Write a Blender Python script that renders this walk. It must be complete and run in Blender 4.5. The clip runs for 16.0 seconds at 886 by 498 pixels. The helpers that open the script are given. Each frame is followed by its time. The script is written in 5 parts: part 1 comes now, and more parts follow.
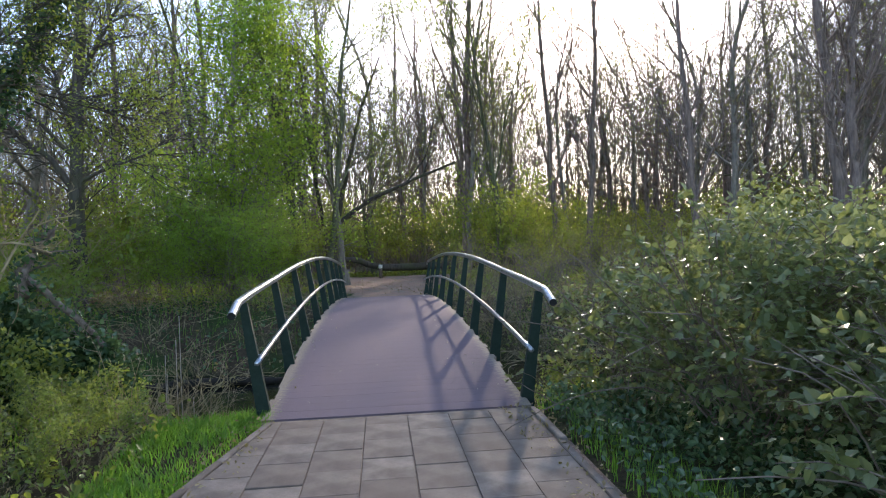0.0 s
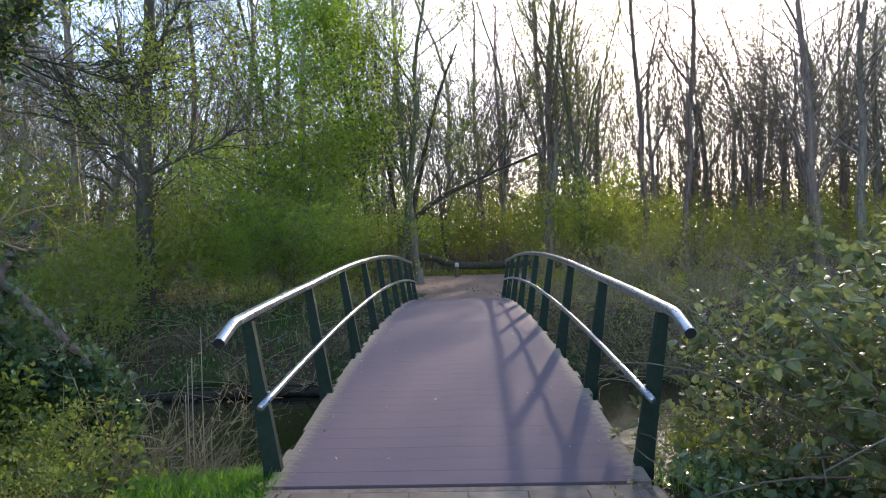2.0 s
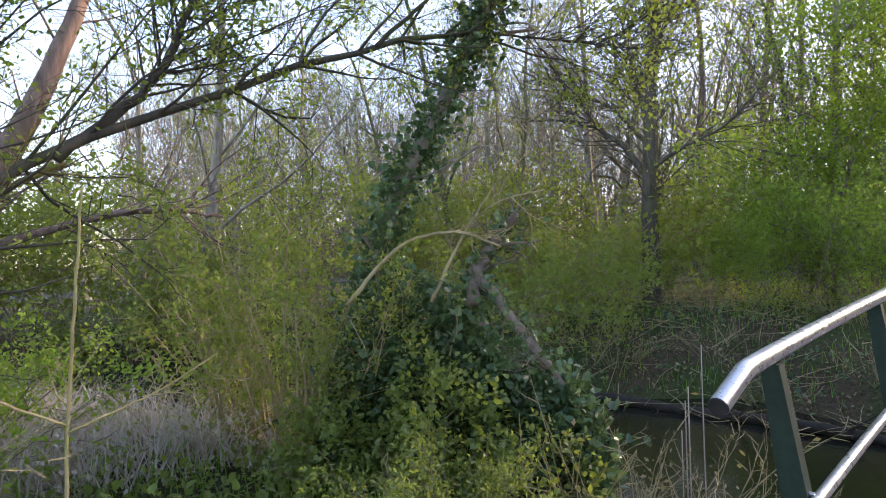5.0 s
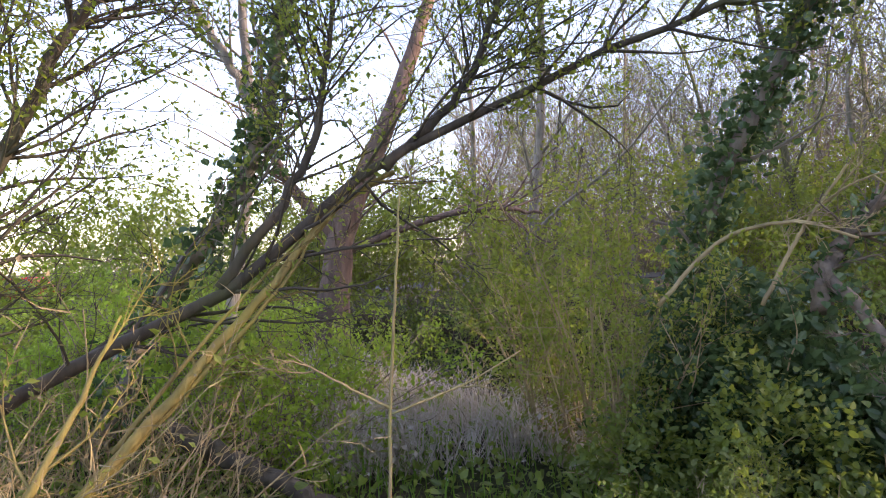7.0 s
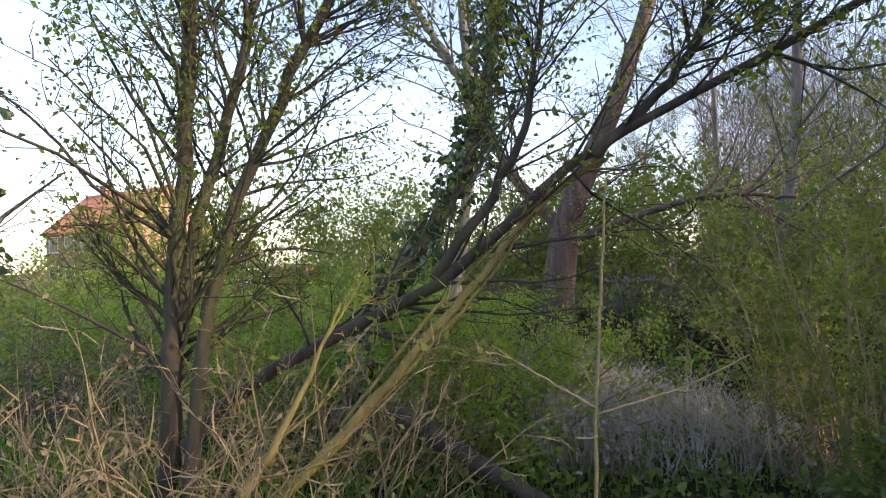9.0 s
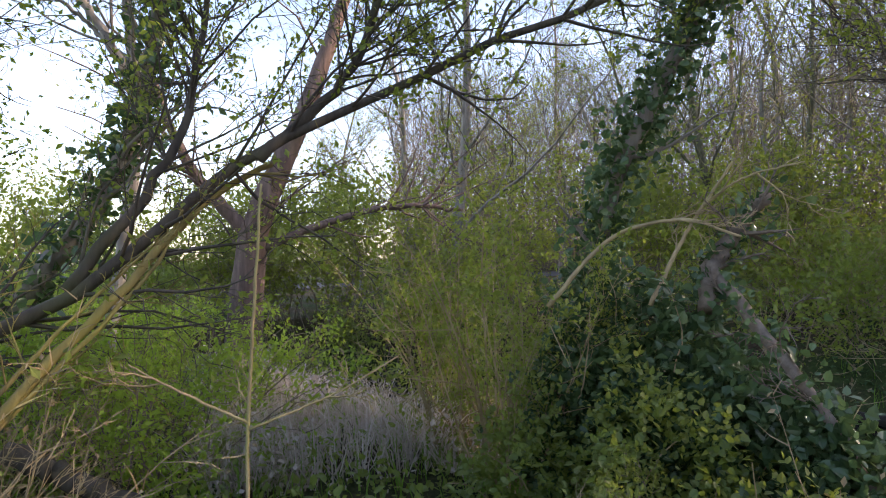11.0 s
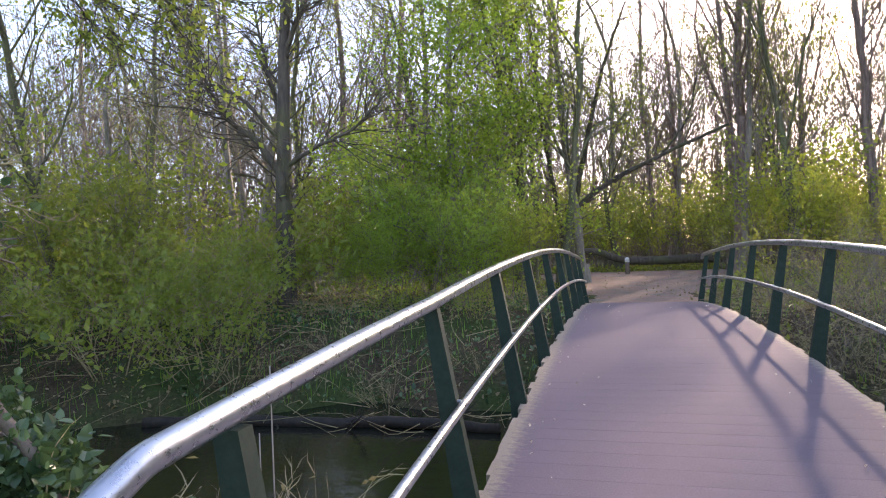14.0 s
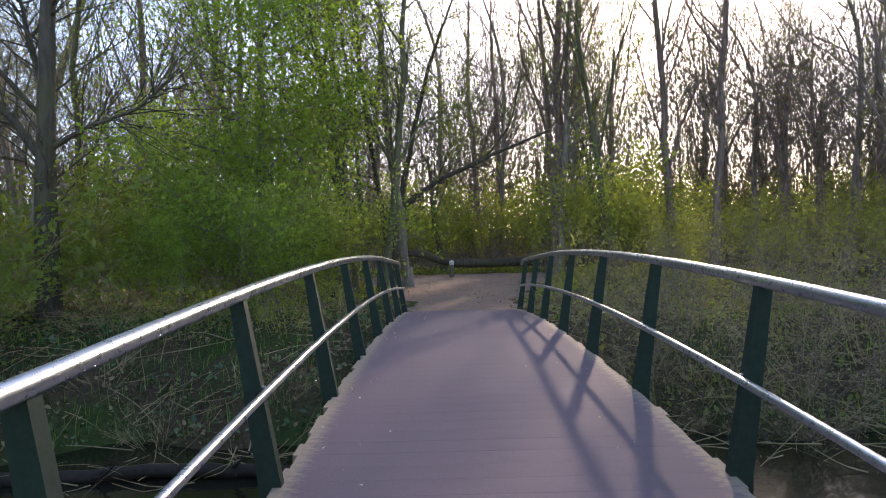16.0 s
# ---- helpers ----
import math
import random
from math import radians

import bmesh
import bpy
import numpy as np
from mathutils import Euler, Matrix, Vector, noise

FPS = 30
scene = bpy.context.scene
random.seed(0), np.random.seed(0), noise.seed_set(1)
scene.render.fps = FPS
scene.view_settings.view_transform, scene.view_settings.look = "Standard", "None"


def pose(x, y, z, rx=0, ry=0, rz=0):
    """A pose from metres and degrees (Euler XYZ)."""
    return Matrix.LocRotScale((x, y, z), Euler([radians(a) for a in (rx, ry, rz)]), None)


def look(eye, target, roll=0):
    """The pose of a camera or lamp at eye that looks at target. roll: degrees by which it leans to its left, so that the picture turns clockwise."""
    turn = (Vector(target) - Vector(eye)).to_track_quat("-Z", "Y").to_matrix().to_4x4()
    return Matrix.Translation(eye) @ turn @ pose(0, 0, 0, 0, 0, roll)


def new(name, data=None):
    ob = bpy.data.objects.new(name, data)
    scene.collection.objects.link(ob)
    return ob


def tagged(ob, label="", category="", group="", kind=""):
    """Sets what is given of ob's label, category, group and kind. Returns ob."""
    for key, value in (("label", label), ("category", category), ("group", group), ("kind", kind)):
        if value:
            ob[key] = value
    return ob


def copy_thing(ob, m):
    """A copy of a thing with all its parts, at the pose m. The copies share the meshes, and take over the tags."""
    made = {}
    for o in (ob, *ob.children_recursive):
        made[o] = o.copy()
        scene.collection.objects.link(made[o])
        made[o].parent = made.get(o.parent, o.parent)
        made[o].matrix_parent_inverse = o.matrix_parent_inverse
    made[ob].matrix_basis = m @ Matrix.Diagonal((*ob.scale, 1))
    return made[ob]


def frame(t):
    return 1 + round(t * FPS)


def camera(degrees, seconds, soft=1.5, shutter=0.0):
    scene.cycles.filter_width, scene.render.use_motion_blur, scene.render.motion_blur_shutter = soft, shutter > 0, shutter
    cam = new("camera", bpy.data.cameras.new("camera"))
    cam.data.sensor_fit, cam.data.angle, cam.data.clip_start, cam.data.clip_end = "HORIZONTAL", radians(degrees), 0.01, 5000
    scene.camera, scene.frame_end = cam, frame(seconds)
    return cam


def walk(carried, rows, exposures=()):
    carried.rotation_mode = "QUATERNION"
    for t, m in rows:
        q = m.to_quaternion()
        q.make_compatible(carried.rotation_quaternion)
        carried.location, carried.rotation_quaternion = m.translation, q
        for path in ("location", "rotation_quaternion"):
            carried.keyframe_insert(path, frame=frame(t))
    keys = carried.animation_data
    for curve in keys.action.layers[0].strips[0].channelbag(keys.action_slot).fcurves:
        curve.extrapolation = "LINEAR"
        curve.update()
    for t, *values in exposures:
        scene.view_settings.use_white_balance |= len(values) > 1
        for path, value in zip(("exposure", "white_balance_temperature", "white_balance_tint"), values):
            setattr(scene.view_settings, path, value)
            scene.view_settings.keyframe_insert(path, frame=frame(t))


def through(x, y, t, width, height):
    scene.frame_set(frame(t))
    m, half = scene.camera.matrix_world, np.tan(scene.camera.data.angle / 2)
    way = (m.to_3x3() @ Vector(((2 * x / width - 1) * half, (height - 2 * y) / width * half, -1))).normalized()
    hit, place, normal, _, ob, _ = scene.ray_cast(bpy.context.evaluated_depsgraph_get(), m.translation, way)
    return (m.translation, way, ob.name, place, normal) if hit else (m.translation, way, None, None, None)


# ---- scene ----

def view(x, y, z, yaw, pitch, roll):
    return pose(x, y, z, 90 + pitch, 0, yaw) @ pose(0, 0, 0, 0, 0, roll)


cam = camera(70.1, 16.0, soft=1.1)
PATH = [
    (0, view(-0.121, -5.905, 1.524, -5.66, -0.13, -1.95)),
    (0.5, view(-0.009, -5.455, 1.536, -4.54, -0.14, -1.9)),
    (1, view(0.061, -4.966, 1.55, -3.9, -0.17, -1.8)),
    (1.5, view(0.12, -4.534, 1.544, -1.9, 0.02, -1.75)),
    (2, view(0.063, -4.113, 1.546, 1.59, -0.18, -1.5)),
    (2.5, view(-0.008, -3.76, 1.548, 5.43, 0.19, -1.58)),
    (3, view(-0.081, -3.439, 1.538, 12.11, 0.25, -1.55)),
    (3.5, view(-0.232, -3.131, 1.556, 19.42, 0.13, -1.3)),
    (4, view(-0.351, -2.862, 1.547, 27.15, 0.37, -1.37)),
    (4.5, view(-0.45, -2.628, 1.535, 36.39, 0.53, -1.4)),
    (4.7, view(-0.48, -2.57, 1.535, 40.3, 0.6, -1.5)),
    (5.7, view(-0.56, -2.42, 1.545, 56.0, 0.8, -1.8)),
    (6.8, view(-0.620, -2.300, 1.555, 71.40, 1.0, -2.0)),
    (7, view(-0.625, -2.280, 1.555, 74.60, 1.0, -2.0)),
    (7.5, view(-0.640, -2.240, 1.555, 82.50, 1.0, -2.0)),
    (8, view(-0.660, -2.200, 1.555, 90.50, 1.0, -2.0)),
    (8.2, view(-0.665, -2.180, 1.555, 93.20, 1.0, -2.0)),
    (9.2, view(-0.700, -2.100, 1.555, 95.5, 0.95, -2.0)),
    (10.3, view(-0.745, -1.990, 1.555, 84.60, 0.70, -2.0)),
    (10.5, view(-0.750, -1.960, 1.555, 80.60, 0.70, -2.0)),
    (11, view(-0.765, -1.860, 1.55, 69.0, 0.60, -2.0)),
    (11.5, view(-0.775, -1.74, 1.535, 56.7, 0.50, -1.9)),
    (12, view(-0.755, -1.68, 1.515, 44.3, 0.45, -1.8)),
    (12.5, view(-0.715, -1.645, 1.495, 32.03, 0.42, -1.9)),
    (13, view(-0.597, -1.537, 1.49, 26.17, 0.62, -2.8)),
    (13.5, view(-0.523, -1.351, 1.45, 21.42, 0.75, -3.0)),
    (14, view(-0.480, -1.130, 1.49, 15.55, -0.10, -2.4)),
    (14.5, view(-0.452, -0.824, 1.502, 8.25, -0.37, -1.8)),
    (15, view(-0.398, -0.460, 1.54, 5.07, -0.75, -2.0)),
    (15.5, view(-0.350, -0.072, 1.56, 3.6, -0.85, -1.8)),
    (16, view(-0.272, 0.331, 1.568, 0.49, -0.69, -1.6)),
]
walk(cam, PATH, exposures=[
    (0, 2.05, 7050, 16), (3, 2.15, 7200, 18), (4.7, 2.52, 7900, 22), (6.8, 2.5, 8150, 32), (7.5, 2.1, 8050, 33), (8.2, 1.8, 7600, 29),
    (10.5, 1.85, 7600, 27), (11.5, 2.6, 8300, 28), (12.5, 3.12, 7850, 33), (13.8, 2.76, 7850, 29), (14.4, 2.22, 7650, 25), (16, 2.0, 7550, 21)])

# ---- light ----
SUN_AZ, SUN_EL = 19.0, 22.0
world = bpy.data.worlds.new("world")
scene.world = world
world.use_nodes = True
wn = world.node_tree.nodes
sky = wn.new("ShaderNodeTexSky")
sky.sky_type = "NISHITA"
sky.sun_disc = False
sky.sun_elevation, sky.sun_rotation = radians(SUN_EL), radians(SUN_AZ)
sky.air_density, sky.dust_density, sky.ozone_density = 1.0, 0.9, 3.0
wn["Background"].inputs["Strength"].default_value = 0.15
world.node_tree.links.new(sky.outputs[0], wn["Background"].inputs["Color"])
sun_data = bpy.data.lights.new("sun", "SUN")
sun_data.energy, sun_data.angle, sun_data.color = 2.9, radians(1.8), (1.0, 0.90, 0.76)
sun = new("sun", sun_data)
ca, sa, ce, se = math.cos(radians(SUN_AZ)), math.sin(radians(SUN_AZ)), math.cos(radians(SUN_EL)), math.sin(radians(SUN_EL))
sun.matrix_world = look((sa * ce * 60, ca * ce * 60, se * 60), (0, 0, 0))


# ---- materials ----
def mat(name, build):
    m = bpy.data.materials.new(name)
    m.use_nodes = True
    nt = m.node_tree
    build(nt, nt.nodes, nt.links, nt.nodes["Principled BSDF"])
    return m


def noise_tex(nodes, links, scale, detail=6, coords="Object", stretch=None, rough=0.6):
    tc = nodes.new("ShaderNodeTexCoord")
    n = nodes.new("ShaderNodeTexNoise")
    n.inputs["Scale"].default_value, n.inputs["Detail"].default_value, n.inputs["Roughness"].default_value = scale, detail, rough
    if stretch:
        mp = nodes.new("ShaderNodeMapping")
        mp.inputs["Scale"].default_value = stretch
        links.new(tc.outputs[coords], mp.inputs[0])
        links.new(mp.outputs[0], n.inputs["Vector"])
    else:
        links.new(tc.outputs[coords], n.inputs["Vector"])
    return n.outputs["Fac"]


def ramp(nodes, links, fac, stops):
    r = nodes.new("ShaderNodeValToRGB")
    els = r.color_ramp.elements
    while len(els) < len(stops):
        els.new(0.5)
    for e, (p, c) in zip(els, stops):
        e.position, e.color = p, (*c, 1)
    links.new(fac, r.inputs[0])
    return r.outputs[0]


def mix(nodes, links, fac, a, b, mode="MIX"):
    n = nodes.new("ShaderNodeMix")
    n.data_type, n.blend_type = "RGBA", mode
    for sock, v in ((n.inputs[0], fac), (n.inputs[6], a), (n.inputs[7], b)):
        if isinstance(v, (int, float)):
            sock.default_value = v
        elif isinstance(v, tuple):
            sock.default_value = (*v, 1)
        else:
            links.new(v, sock)
    return n.outputs[2]


def bump(nodes, links, bsdf, height, strength, dist=0.02):
    b = nodes.new("ShaderNodeBump")
    b.inputs["Strength"].default_value, b.inputs["Distance"].default_value = strength, dist
    links.new(height, b.inputs["Height"])
    links.new(b.outputs[0], bsdf.inputs["Normal"])


def leaf_material(name, dark, light, rough=0.5, through=0.55, tone=None, glow=(0.42, 0.50, 0.05)):
    def build(nt, nodes, links, bsdf):
        geo = nodes.new("ShaderNodeNewGeometry")
        stops = [(0.0, dark), (0.7, light), (1.0, tone or light)]
        col = ramp(nodes, links, geo.outputs["Random Per Island"], stops)
        col = mix(nodes, links, noise_tex(nodes, links, 1.3, 3), col, mix(nodes, links, 0.35, col, dark))
        links.new(col, bsdf.inputs["Base Color"])
        bsdf.inputs["Roughness"].default_value = rough
        tr = nodes.new("ShaderNodeBsdfTranslucent")
        links.new(mix(nodes, links, 0.5, col, glow), tr.inputs["Color"])
        ms = nodes.new("ShaderNodeMixShader")
        ms.inputs[0].default_value = through
        links.new(bsdf.outputs[0], ms.inputs[1])
        links.new(tr.outputs[0], ms.inputs[2])
        links.new(ms.outputs[0], nodes["Material Output"].inputs[0])
    return mat(name, build)


M_LEAF = leaf_material("leaf_green", (0.06, 0.105, 0.02), (0.12, 0.19, 0.035), through=0.6, tone=(0.18, 0.23, 0.05))
M_FRESH = leaf_material("leaf_fresh", (0.10, 0.18, 0.024), (0.22, 0.35, 0.05), through=0.7, tone=(0.27, 0.38, 0.07), glow=(0.42, 0.58, 0.06))
M_YOUNG = leaf_material("leaf_young", (0.09, 0.13, 0.025), (0.19, 0.25, 0.045), tone=(0.26, 0.27, 0.06))
M_OLIVE = leaf_material("leaf_olive", (0.085, 0.11, 0.025), (0.15, 0.19, 0.04), through=0.6, tone=(0.22, 0.22, 0.06))
M_BUD = leaf_material("leaf_bud", (0.10, 0.10, 0.03), (0.17, 0.18, 0.05), tone=(0.2, 0.15, 0.07))
M_IVY = leaf_material("leaf_ivy", (0.03, 0.066, 0.03), (0.10, 0.175, 0.072), rough=0.27, through=0.4, tone=(0.17, 0.24, 0.12), glow=(0.13, 0.22, 0.06))
M_BRAMBLE = leaf_material("leaf_bramble", (0.05, 0.076, 0.03), (0.155, 0.20, 0.075), rough=0.38, through=0.45, tone=(0.24, 0.265, 0.13), glow=(0.36, 0.40, 0.12))
M_WOODS = leaf_material("leaf_far_wood", (0.085, 0.07, 0.045), (0.15, 0.13, 0.065), rough=0.7, through=0.45, tone=(0.17, 0.17, 0.06), glow=(0.2, 0.2, 0.05))
M_DRY = leaf_material("leaf_dry", (0.15, 0.095, 0.055), (0.28, 0.20, 0.12), rough=0.8, through=0.25, tone=(0.36, 0.28, 0.18))
M_REED = leaf_material("reed_bleached", (0.36, 0.29, 0.23), (0.55, 0.47, 0.39), rough=0.8, through=0.4, tone=(0.68, 0.62, 0.58), glow=(0.6, 0.52, 0.42))
M_GRASS = leaf_material("grass", (0.06, 0.16, 0.018), (0.12, 0.29, 0.03), rough=0.5, through=0.65, tone=(0.21, 0.35, 0.06), glow=(0.27, 0.52, 0.05))
M_HERB = leaf_material("leaf_herb", (0.07, 0.115, 0.03), (0.15, 0.215, 0.055), rough=0.45, through=0.55, tone=(0.23, 0.26, 0.10))


def bark_material(name, a, b, moss, amount):
    def build(nt, nodes, links, bsdf):
        n1 = noise_tex(nodes, links, 9, 8, stretch=(1, 1, 0.18))
        n2 = noise_tex(nodes, links, 1.1, 4)
        col = ramp(nodes, links, n1, [(0.3, a), (0.7, b)])
        col = mix(nodes, links, ramp(nodes, links, n2, [(0.62 - amount * 0.3, (0, 0, 0)), (0.75, (1, 1, 1))]), col, moss)
        links.new(col, bsdf.inputs["Base Color"])
        bsdf.inputs["Roughness"].default_value = 0.9
        bump(nodes, links, bsdf, n1, 0.8, 0.03)
    return mat(name, build)


M_BARK = bark_material("bark_grey", (0.115, 0.098, 0.08), (0.29, 0.25, 0.205), (0.075, 0.085, 0.03), 0.5)
M_BARK_DARK = bark_material("bark_dark", (0.034, 0.027, 0.021), (0.105, 0.084, 0.062), (0.075, 0.08, 0.03), 0.5)
M_BARK_RED = bark_material("bark_brown", (0.10, 0.071, 0.059), (0.26, 0.19, 0.157), (0.08, 0.07, 0.035), 0.2)
M_BARK_OX = bark_material("bark_ox_brown", (0.07, 0.043, 0.034), (0.20, 0.13, 0.10), (0.09, 0.07, 0.04), 0.2)
M_BARK_MOSS = bark_material("bark_mossy", (0.055, 0.05, 0.03), (0.15, 0.135, 0.08), (0.095, 0.11, 0.035), 0.8)
M_BARK_PALE = bark_material("bark_pale", (0.14, 0.12, 0.10), (0.34, 0.30, 0.25), (0.16, 0.15, 0.08), 0.3)
M_BARK_GOLD = bark_material("bark_golden", (0.15, 0.11, 0.04), (0.33, 0.25, 0.08), (0.30, 0.27, 0.05), 0.6)
M_TWIG = bark_material("twig_tan", (0.19, 0.135, 0.07), (0.42, 0.32, 0.17), (0.22, 0.22, 0.07), 0.4)
M_TWIG_DARK = bark_material("twig_brown", (0.10, 0.075, 0.06), (0.23, 0.175, 0.135), (0.07, 0.07, 0.035), 0.3)


def build_ground(nt, nodes, links, bsdf):
    n1 = noise_tex(nodes, links, 0.55, 6)
    n2 = noise_tex(nodes, links, 14, 8, rough=0.75)
    soil = ramp(nodes, links, n2, [(0.3, (0.03, 0.022, 0.014)), (0.55, (0.09, 0.066, 0.04)), (0.75, (0.17, 0.125, 0.075))])
    green = ramp(nodes, links, n2, [(0.3, (0.02, 0.036, 0.012)), (0.7, (0.07, 0.10, 0.03))])
    col = mix(nodes, links, ramp(nodes, links, n1, [(0.42, (0, 0, 0)), (0.6, (1, 1, 1))]), soil, green)
    links.new(col, bsdf.inputs["Base Color"])
    bsdf.inputs["Roughness"].default_value = 0.95
    bsdf.inputs["Specular IOR Level"].default_value = 0.08
    bump(nodes, links, bsdf, n2, 1.0, 0.06)


M_GROUND = mat("woodland_soil", build_ground)


def build_litter(nt, nodes, links, bsdf):
    n1 = noise_tex(nodes, links, 1.2, 6)
    n2 = noise_tex(nodes, links, 22, 9, rough=0.8)
    col = ramp(nodes, links, n2, [(0.3, (0.11, 0.06, 0.04)), (0.55, (0.28, 0.17, 0.12)), (0.75, (0.42, 0.30, 0.22))])
    col = mix(nodes, links, ramp(nodes, links, n1, [(0.5, (0, 0, 0)), (0.65, (1, 1, 1))]), col, (0.16, 0.13, 0.09))
    links.new(col, bsdf.inputs["Base Color"])
    bsdf.inputs["Roughness"].default_value = 0.95
    bump(nodes, links, bsdf, n2, 0.8, 0.03)


M_LITTER = mat("leaf_litter_path", build_litter)


def build_water(nt, nodes, links, bsdf):
    bsdf.inputs["Base Color"].default_value = (0.012, 0.012, 0.008, 1)
    bsdf.inputs["Roughness"].default_value = 0.03
    bsdf.inputs["Specular IOR Level"].default_value = 0.6
    bump(nodes, links, bsdf, noise_tex(nodes, links, 2.6, 4, stretch=(1, 1.6, 1)), 0.18, 0.05)


M_WATER = mat("dark_water", build_water)


def build_tile(nt, nodes, links, bsdf):
    info = nodes.new("ShaderNodeObjectInfo")
    tint = ramp(nodes, links, info.outputs["Random"], [(0.0, (0.175, 0.13, 0.10)), (0.5, (0.245, 0.19, 0.148)), (1.0, (0.31, 0.25, 0.20))])
    n2 = noise_tex(nodes, links, 60, 8, rough=0.8)
    n1 = noise_tex(nodes, links, 3, 5)
    col = mix(nodes, links, ramp(nodes, links, n2, [(0.35, (0.55, 0.55, 0.55)), (0.7, (1, 1, 1))]), (0.10, 0.085, 0.07), tint)
    col = mix(nodes, links, ramp(nodes, links, n1, [(0.38, (0, 0, 0)), (0.62, (0.9, 0.9, 0.9))]), col, (0.115, 0.086, 0.066))
    links.new(col, bsdf.inputs["Base Color"])
    bsdf.inputs["Roughness"].default_value = 0.82
    bsdf.inputs["Specular IOR Level"].default_value = 0.25
    bump(nodes, links, bsdf, n2, 0.35, 0.006)


M_TILE = mat("concrete_paving", build_tile)


def build_deck(nt, nodes, links, bsdf):
    info = nodes.new("ShaderNodeObjectInfo")
    geo = nodes.new("ShaderNodeNewGeometry")
    sep = nodes.new("ShaderNodeSeparateXYZ")
    links.new(geo.outputs["Position"], sep.inputs[0])
    ab = nodes.new("ShaderNodeMath")
    ab.operation = "ABSOLUTE"
    links.new(sep.outputs[0], ab.inputs[0])
    wob = noise_tex(nodes, links, 5, 6, coords="Generated", stretch=(6, 1.2, 1))
    add = nodes.new("ShaderNodeMath")
    add.operation = "MULTIPLY_ADD"
    links.new(wob, add.inputs[0])
    add.inputs[1].default_value = 0.35
    links.new(ab.outputs[0], add.inputs[2])
    n2 = noise_tex(nodes, links, 90, 8, rough=0.85)
    n1 = noise_tex(nodes, links, 1.7, 6)
    grit = ramp(nodes, links, n2, [(0.3, (0.094, 0.068, 0.079)), (0.7, (0.196, 0.143, 0.163))])
    grit = mix(nodes, links, ramp(nodes, links, n1, [(0.4, (0, 0, 0)), (0.7, (0.6, 0.6, 0.6))]), grit, (0.118, 0.090, 0.094))
    grit = mix(nodes, links, ramp(nodes, links, info.outputs["Random"], [(0, (0, 0, 0)), (1, (0.14, 0.14, 0.14))]), grit, (0.10, 0.08, 0.092))
    wood = ramp(nodes, links, n2, [(0.3, (0.15, 0.115, 0.08)), (0.7, (0.36, 0.29, 0.215))])
    mr = nodes.new("ShaderNodeMapRange")
    mr.inputs[1].default_value, mr.inputs[2].default_value = 1.29, 1.38
    links.new(add.outputs[0], mr.inputs[0])
    col = mix(nodes, links, mr.outputs[0], grit, wood)
    links.new(col, bsdf.inputs["Base Color"])
    bsdf.inputs["Roughness"].default_value = 0.85
    bsdf.inputs["Specular IOR Level"].default_value = 0.2
    bump(nodes, links, bsdf, n2, 0.5, 0.004)


M_DECK = mat("gritted_deck_board", build_deck)


def build_steel(nt, nodes, links, bsdf):
    n = noise_tex(nodes, links, 25, 6, rough=0.7)
    links.new(ramp(nodes, links, n, [(0.3, (0.35, 0.37, 0.39)), (0.7, (0.45, 0.47, 0.49))]), bsdf.inputs["Base Color"])
    bsdf.inputs["Metallic"].default_value = 0.9
    links.new(ramp(nodes, links, n, [(0.3, (0.25, 0.25, 0.25)), (0.7, (0.33, 0.33, 0.33))]), bsdf.inputs["Roughness"])
    bump(nodes, links, bsdf, n, 0.03, 0.002)


M_STEEL = mat("galvanised_steel", build_steel)


def plain(name, a, b, rough, scale=20, metal=0.0, relief=0.2):
    def build(nt, nodes, links, bsdf):
        n = noise_tex(nodes, links, scale, 7, rough=0.7)
        links.new(ramp(nodes, links, n, [(0.3, a), (0.7, b)]), bsdf.inputs["Base Color"])
        bsdf.inputs["Roughness"].default_value, bsdf.inputs["Metallic"].default_value = rough, metal
        bsdf.inputs["Specular IOR Level"].default_value = 0.22
        bump(nodes, links, bsdf, n, relief, 0.005)
    return mat(name, build)


M_POST = plain("dark_green_paint", (0.008, 0.019, 0.013), (0.017, 0.034, 0.024), 0.7)
M_GIRDER = plain("dark_steel", (0.02, 0.022, 0.022), (0.04, 0.042, 0.042), 0.6)
M_CAP = plain("white_paint", (0.6, 0.6, 0.58), (0.8, 0.8, 0.77), 0.6)
# near-black, with the shade under the far bank put into the colour
M_BANK_SHADE = plain("bank_shade_wood", (0.014, 0.011, 0.008), (0.04, 0.031, 0.022), 0.7, 9, 0, 0.8)
M_STAKE = plain("weathered_oak", (0.10, 0.075, 0.055), (0.24, 0.19, 0.15), 0.9, 12)
M_BRICK = plain("brick_wall", (0.28, 0.15, 0.10), (0.42, 0.24, 0.17), 0.9, 6)
M_ROOF = plain("roof_tile", (0.35, 0.13, 0.07), (0.52, 0.22, 0.12), 0.8, 5)
M_FRAME = plain("window_paint", (0.7, 0.7, 0.68), (0.82, 0.82, 0.8), 0.5)
M_GLASS = plain("window_glass", (0.03, 0.035, 0.04), (0.05, 0.055, 0.06), 0.08, 2, 0, 0.0)
M_CAR_RED = plain("red_car_paint", (0.36, 0.02, 0.02), (0.42, 0.03, 0.03), 0.25, 2, 0, 0.0)
M_CAR_DARK = plain("dark_car_paint", (0.02, 0.025, 0.035), (0.03, 0.035, 0.05), 0.25, 2, 0, 0.0)
M_TYRE = plain("rubber", (0.015, 0.015, 0.015), (0.03, 0.03, 0.03), 0.9)
